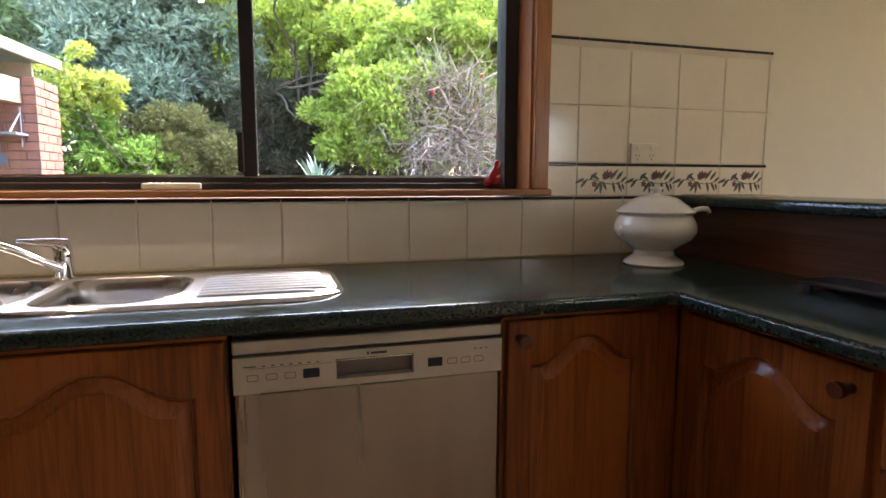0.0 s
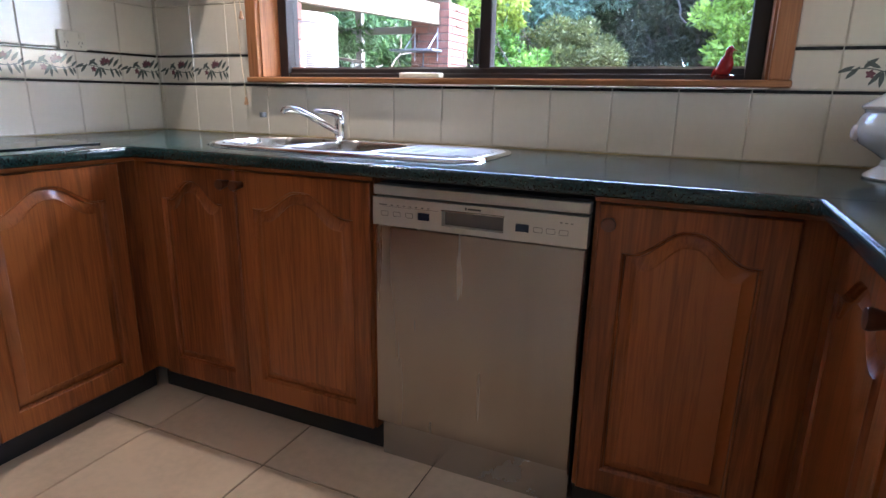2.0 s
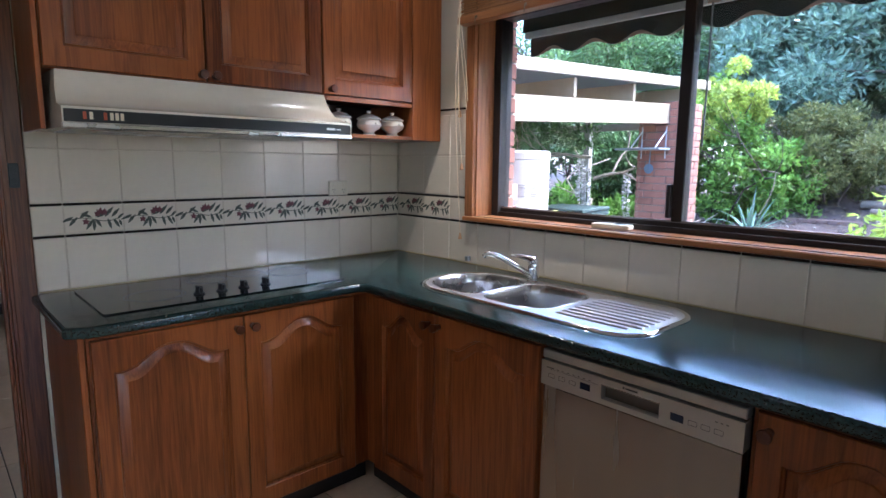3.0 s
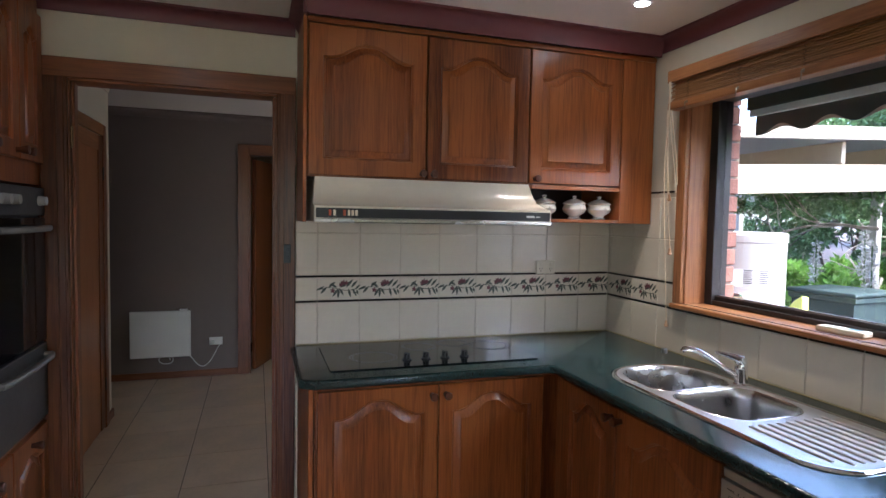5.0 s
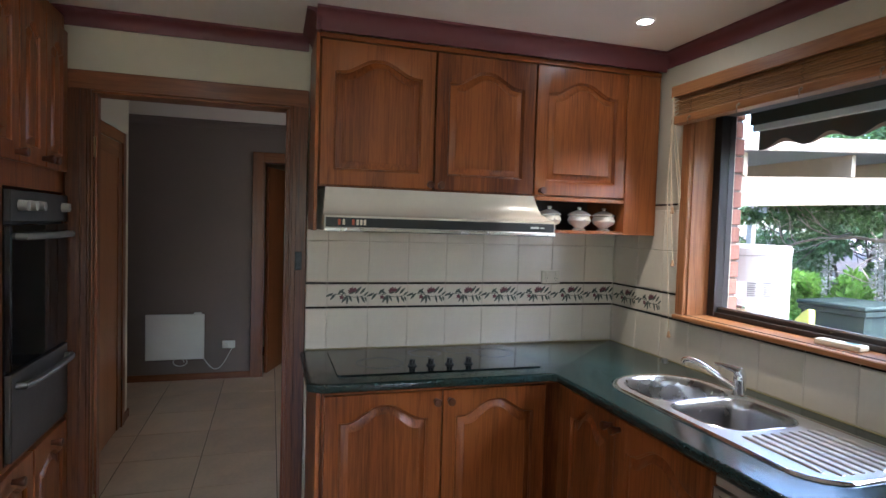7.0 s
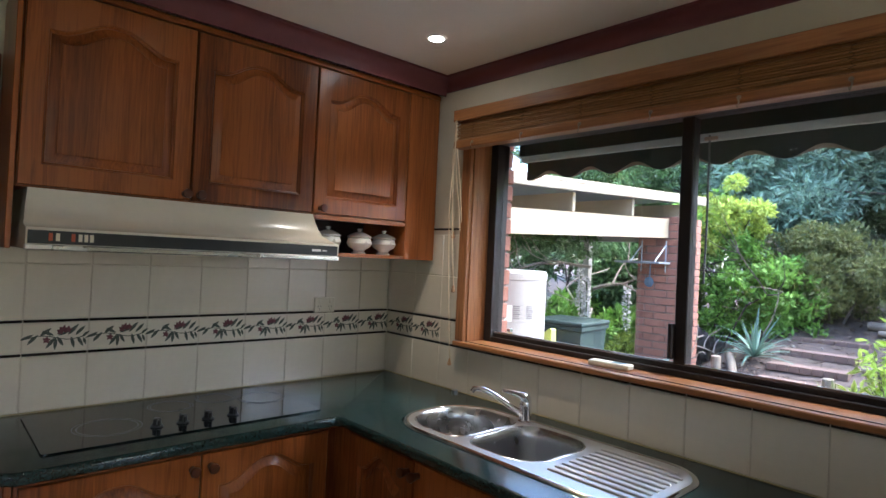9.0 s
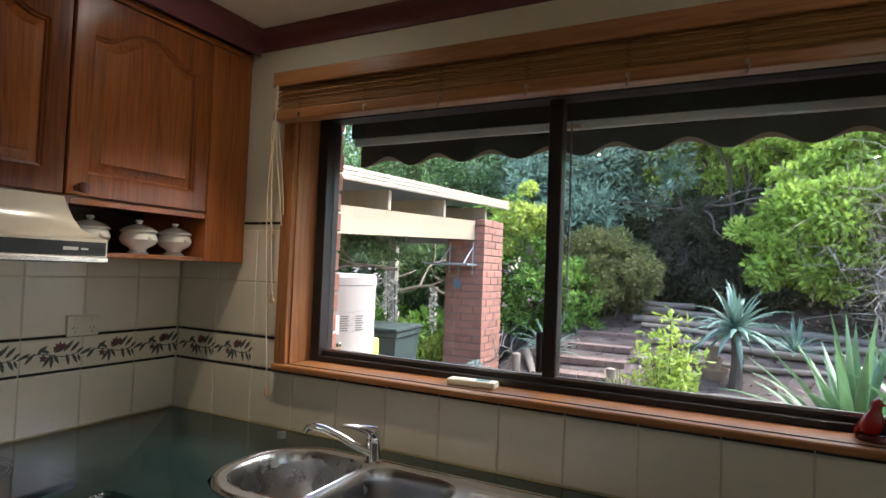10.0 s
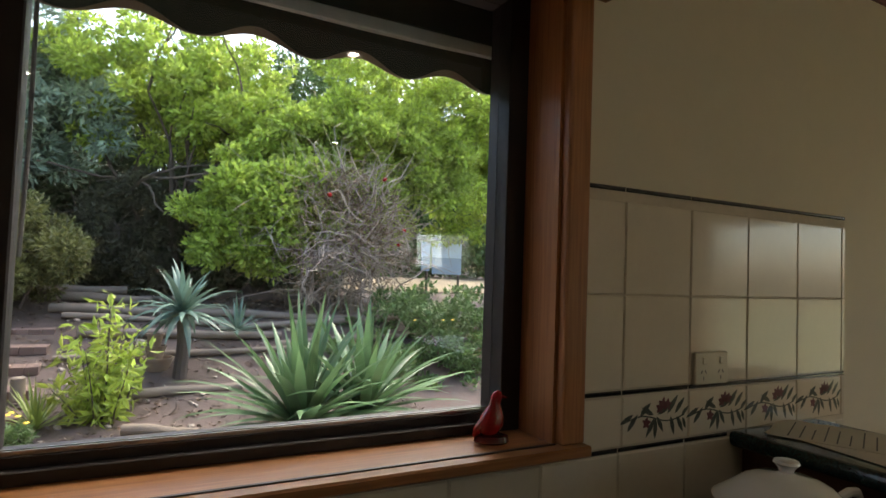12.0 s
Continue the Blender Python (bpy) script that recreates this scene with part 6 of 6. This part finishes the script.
def motif_mesh(kind, material):
    """One repeat of the border's leafy sprig, 200 mm long."""
    bm = bmesh.new()
    if kind == "leaves":
        for x, z, ln, an, wd in ((0.012, 0.030, 0.040, 48, 0.010), (0.030, 0.066, 0.040, 205, 0.009), (0.050, 0.060, 0.036, 40, 0.011), (0.092, 0.060, 0.042, 152, 0.013), (0.096, 0.054, 0.050, 236, 0.014),
            (0.098, 0.054, 0.048, 268, 0.014), (0.102, 0.056, 0.042, 300, 0.013), (0.104, 0.060, 0.044, 20, 0.011), (0.136, 0.060, 0.044, 50, 0.011), (0.146, 0.054, 0.038, 285, 0.010),
            (0.160, 0.058, 0.040, 48, 0.010), (0.166, 0.052, 0.036, 300, 0.010), (0.182, 0.052, 0.026, 40, 0.008), (0.186, 0.048, 0.024, 290, 0.008)):
            leaf_shape(bm, x, z, ln if 0.08 < x < 0.11 else ln * 1.2, an, wd if 0.08 < x < 0.11 else wd * 1.35)
        for i in range(12):
            x0, x1 = 0.012 + i * 0.0150, 0.012 + (i + 1) * 0.0150
            z0, z1 = 0.052 + 0.008 * math.sin(i * 0.55), 0.052 + 0.008 * math.sin((i + 1) * 0.55)
            bm.faces.new([bm.verts.new(p) for p in ((x0, 0, z0 - 0.0016), (x1, 0, z1 - 0.0016), (x1, 0, z1 + 0.0016), (x0, 0, z0 + 0.0016))])
    else:
        for cx, cz, ln in ((0.122, 0.082, 0.017), (0.136, 0.080, 0.015), (0.112, 0.074, 0.014), (0.070, 0.044, 0.014)):
            for an in (10, 80, 150, 225, 300):
                leaf_shape(bm, cx, cz, ln, an, 0.010)
    bmesh.ops.recalc_face_normals(bm, faces=bm.faces)
    me = bpy.data.meshes.new(kind)
    bm.to_mesh(me)
    bm.free()
    me.materials.append(material)
    return me


MOTIFS = [motif_mesh("leaves", LEAF_INK), motif_mesh("flowers", FLOWER_INK)]


def tile_run(parent, base, stops, z_stops):
    """Tiles between the joints given along u; base maps (u, 0, z) onto the wall. z_stops: rows of (z0, z1, kind)."""
    J = 0.0016
    for z0, z1, kind, a, b in z_stops:
        for u0, u1 in zip(stops, stops[1:]):
            if u1 <= a + 0.004 or u0 >= b - 0.004:
                continue
            q0, q1 = max(u0, a), min(u1, b)
            if q1 - q0 < 0.012:
                continue
            name, material = ("liner", LINER) if kind == "liner" else ("border_tile", TILE) if kind == "border" else ("tile", TILE)
            jit = pose(0, random.uniform(-0.0004, 0.0004), 0, random.uniform(-0.15, 0.15), 0, random.uniform(-0.15, 0.15))
            ob = tile(name, parent, base @ Matrix.Translation((q0 + J, 0, z0 + J * 0.7)) @ jit, q1 - q0 - 2 * J, z1 - z0 - 1.4 * J, material)
            if kind == "border" and q1 - q0 > 0.15:
                for me in MOTIFS:
                    d = new("motif", me)
                    d.parent = parent
                    d.matrix_basis = base @ Matrix.Translation((q0 + J, 0, z0 + J * 0.7)) @ jit @ Matrix.Translation((0.002, -0.0004, 0))


ROWS_ = [(0.903, 1.104, "tile"), (1.104, 1.116, "liner"), (1.116, 1.226, "border"), (1.226, 1.238, "liner"), (1.238, 1.443, "tile"), (1.443, 1.648, "tile"), (1.648, 1.668, "tile"), (1.668, 1.680, "liner")]
tiles_n = thing("splashback_north", "cream glazed wall tiles with leafy border and black liners", "tiles", kind="structure")
part("grout_bed", many(bmesh.new(), ((0.0, 0.0035, 0.90), (3.567, 0.008, 1.118)), ((0.0, 0.0035, 1.118), (0.605, 0.008, 1.680)), ((2.54, 0.0035, 1.118), (3.567, 0.008, 1.680))), GROUT, tiles_n)
us = [0.0, 0.023] + [0.023 + 0.206 * k for k in range(1, 18)] + [3.567]
us = [u for u in us if u <= 3.567]
rows, right_rows = [], []
for z0, z1, k in ROWS_:
    if z1 <= 1.12:
        rows.append((z0, z1, k, 0.0, 3.06 if z1 > 1.10 and k == "liner" else 3.12))
        rows.append((z0, z1, k, 3.42, 3.567)) if k != "liner" else None
    elif not (1.647 < z0 < 1.66):
        rows.append((z0, z1, k, 0.0, 0.562))
        right_rows.append((z0, z1, k, 2.588, 3.567))
tile_run(tiles_n, Matrix.Identity(4), us, rows)
tile_run(tiles_n, Matrix.Identity(4), [2.588] + [2.709 + 0.2095 * k for k in range(5)] + [3.567], right_rows)
tiles_w = thing("splashback_west", "cream glazed wall tiles with leafy border behind the cooktop", "tiles", kind="structure")
part("grout_bed", box((-0.008, -1.735, 0.90), (-0.0035, 0.0, 1.60)), GROUT, tiles_w)
base = pose(0, -1.735, 0, 0, 0, 90)
tile_run(tiles_w, base, [0.0, 0.104] + [0.104 + 0.206 * k for k in range(1, 8)] + [1.735], [(z0, z1 if z0 < 1.44 else 1.60, k, 0.0, 1.735) for z0, z1, k in ROWS_ if z0 < 1.5])

P = 0.475
fm = None
for i in range(-10, 15):
    for j in range(-8, 6):
        hall = i * P + 0.784 < -0.1
        x, y = 0.784 + i * P, (-1.845 if hall else -0.84) + j * P
        if not ((-4.5 < x < -0.4 and -4.4 < y < -0.3) if hall else (-0.2 < x < 7.1 and -4.9 < y < -0.5)):
            continue
        if fm is None:
            bm = box((0.0025, 0.0025, -0.006), (P - 0.0025, P - 0.0025, 0.0), 0.0015)
            fm = bpy.data.meshes.new("floor_tile")
            bmesh.ops.recalc_face_normals(bm, faces=bm.faces)
            bm.to_mesh(fm)
            bm.free()
            fm.materials.append(FLOOR_TILE)
        ob = new("floor_tile", fm)
        ob.parent = floor
        ob.matrix_basis = pose(x, y, FLOOR)
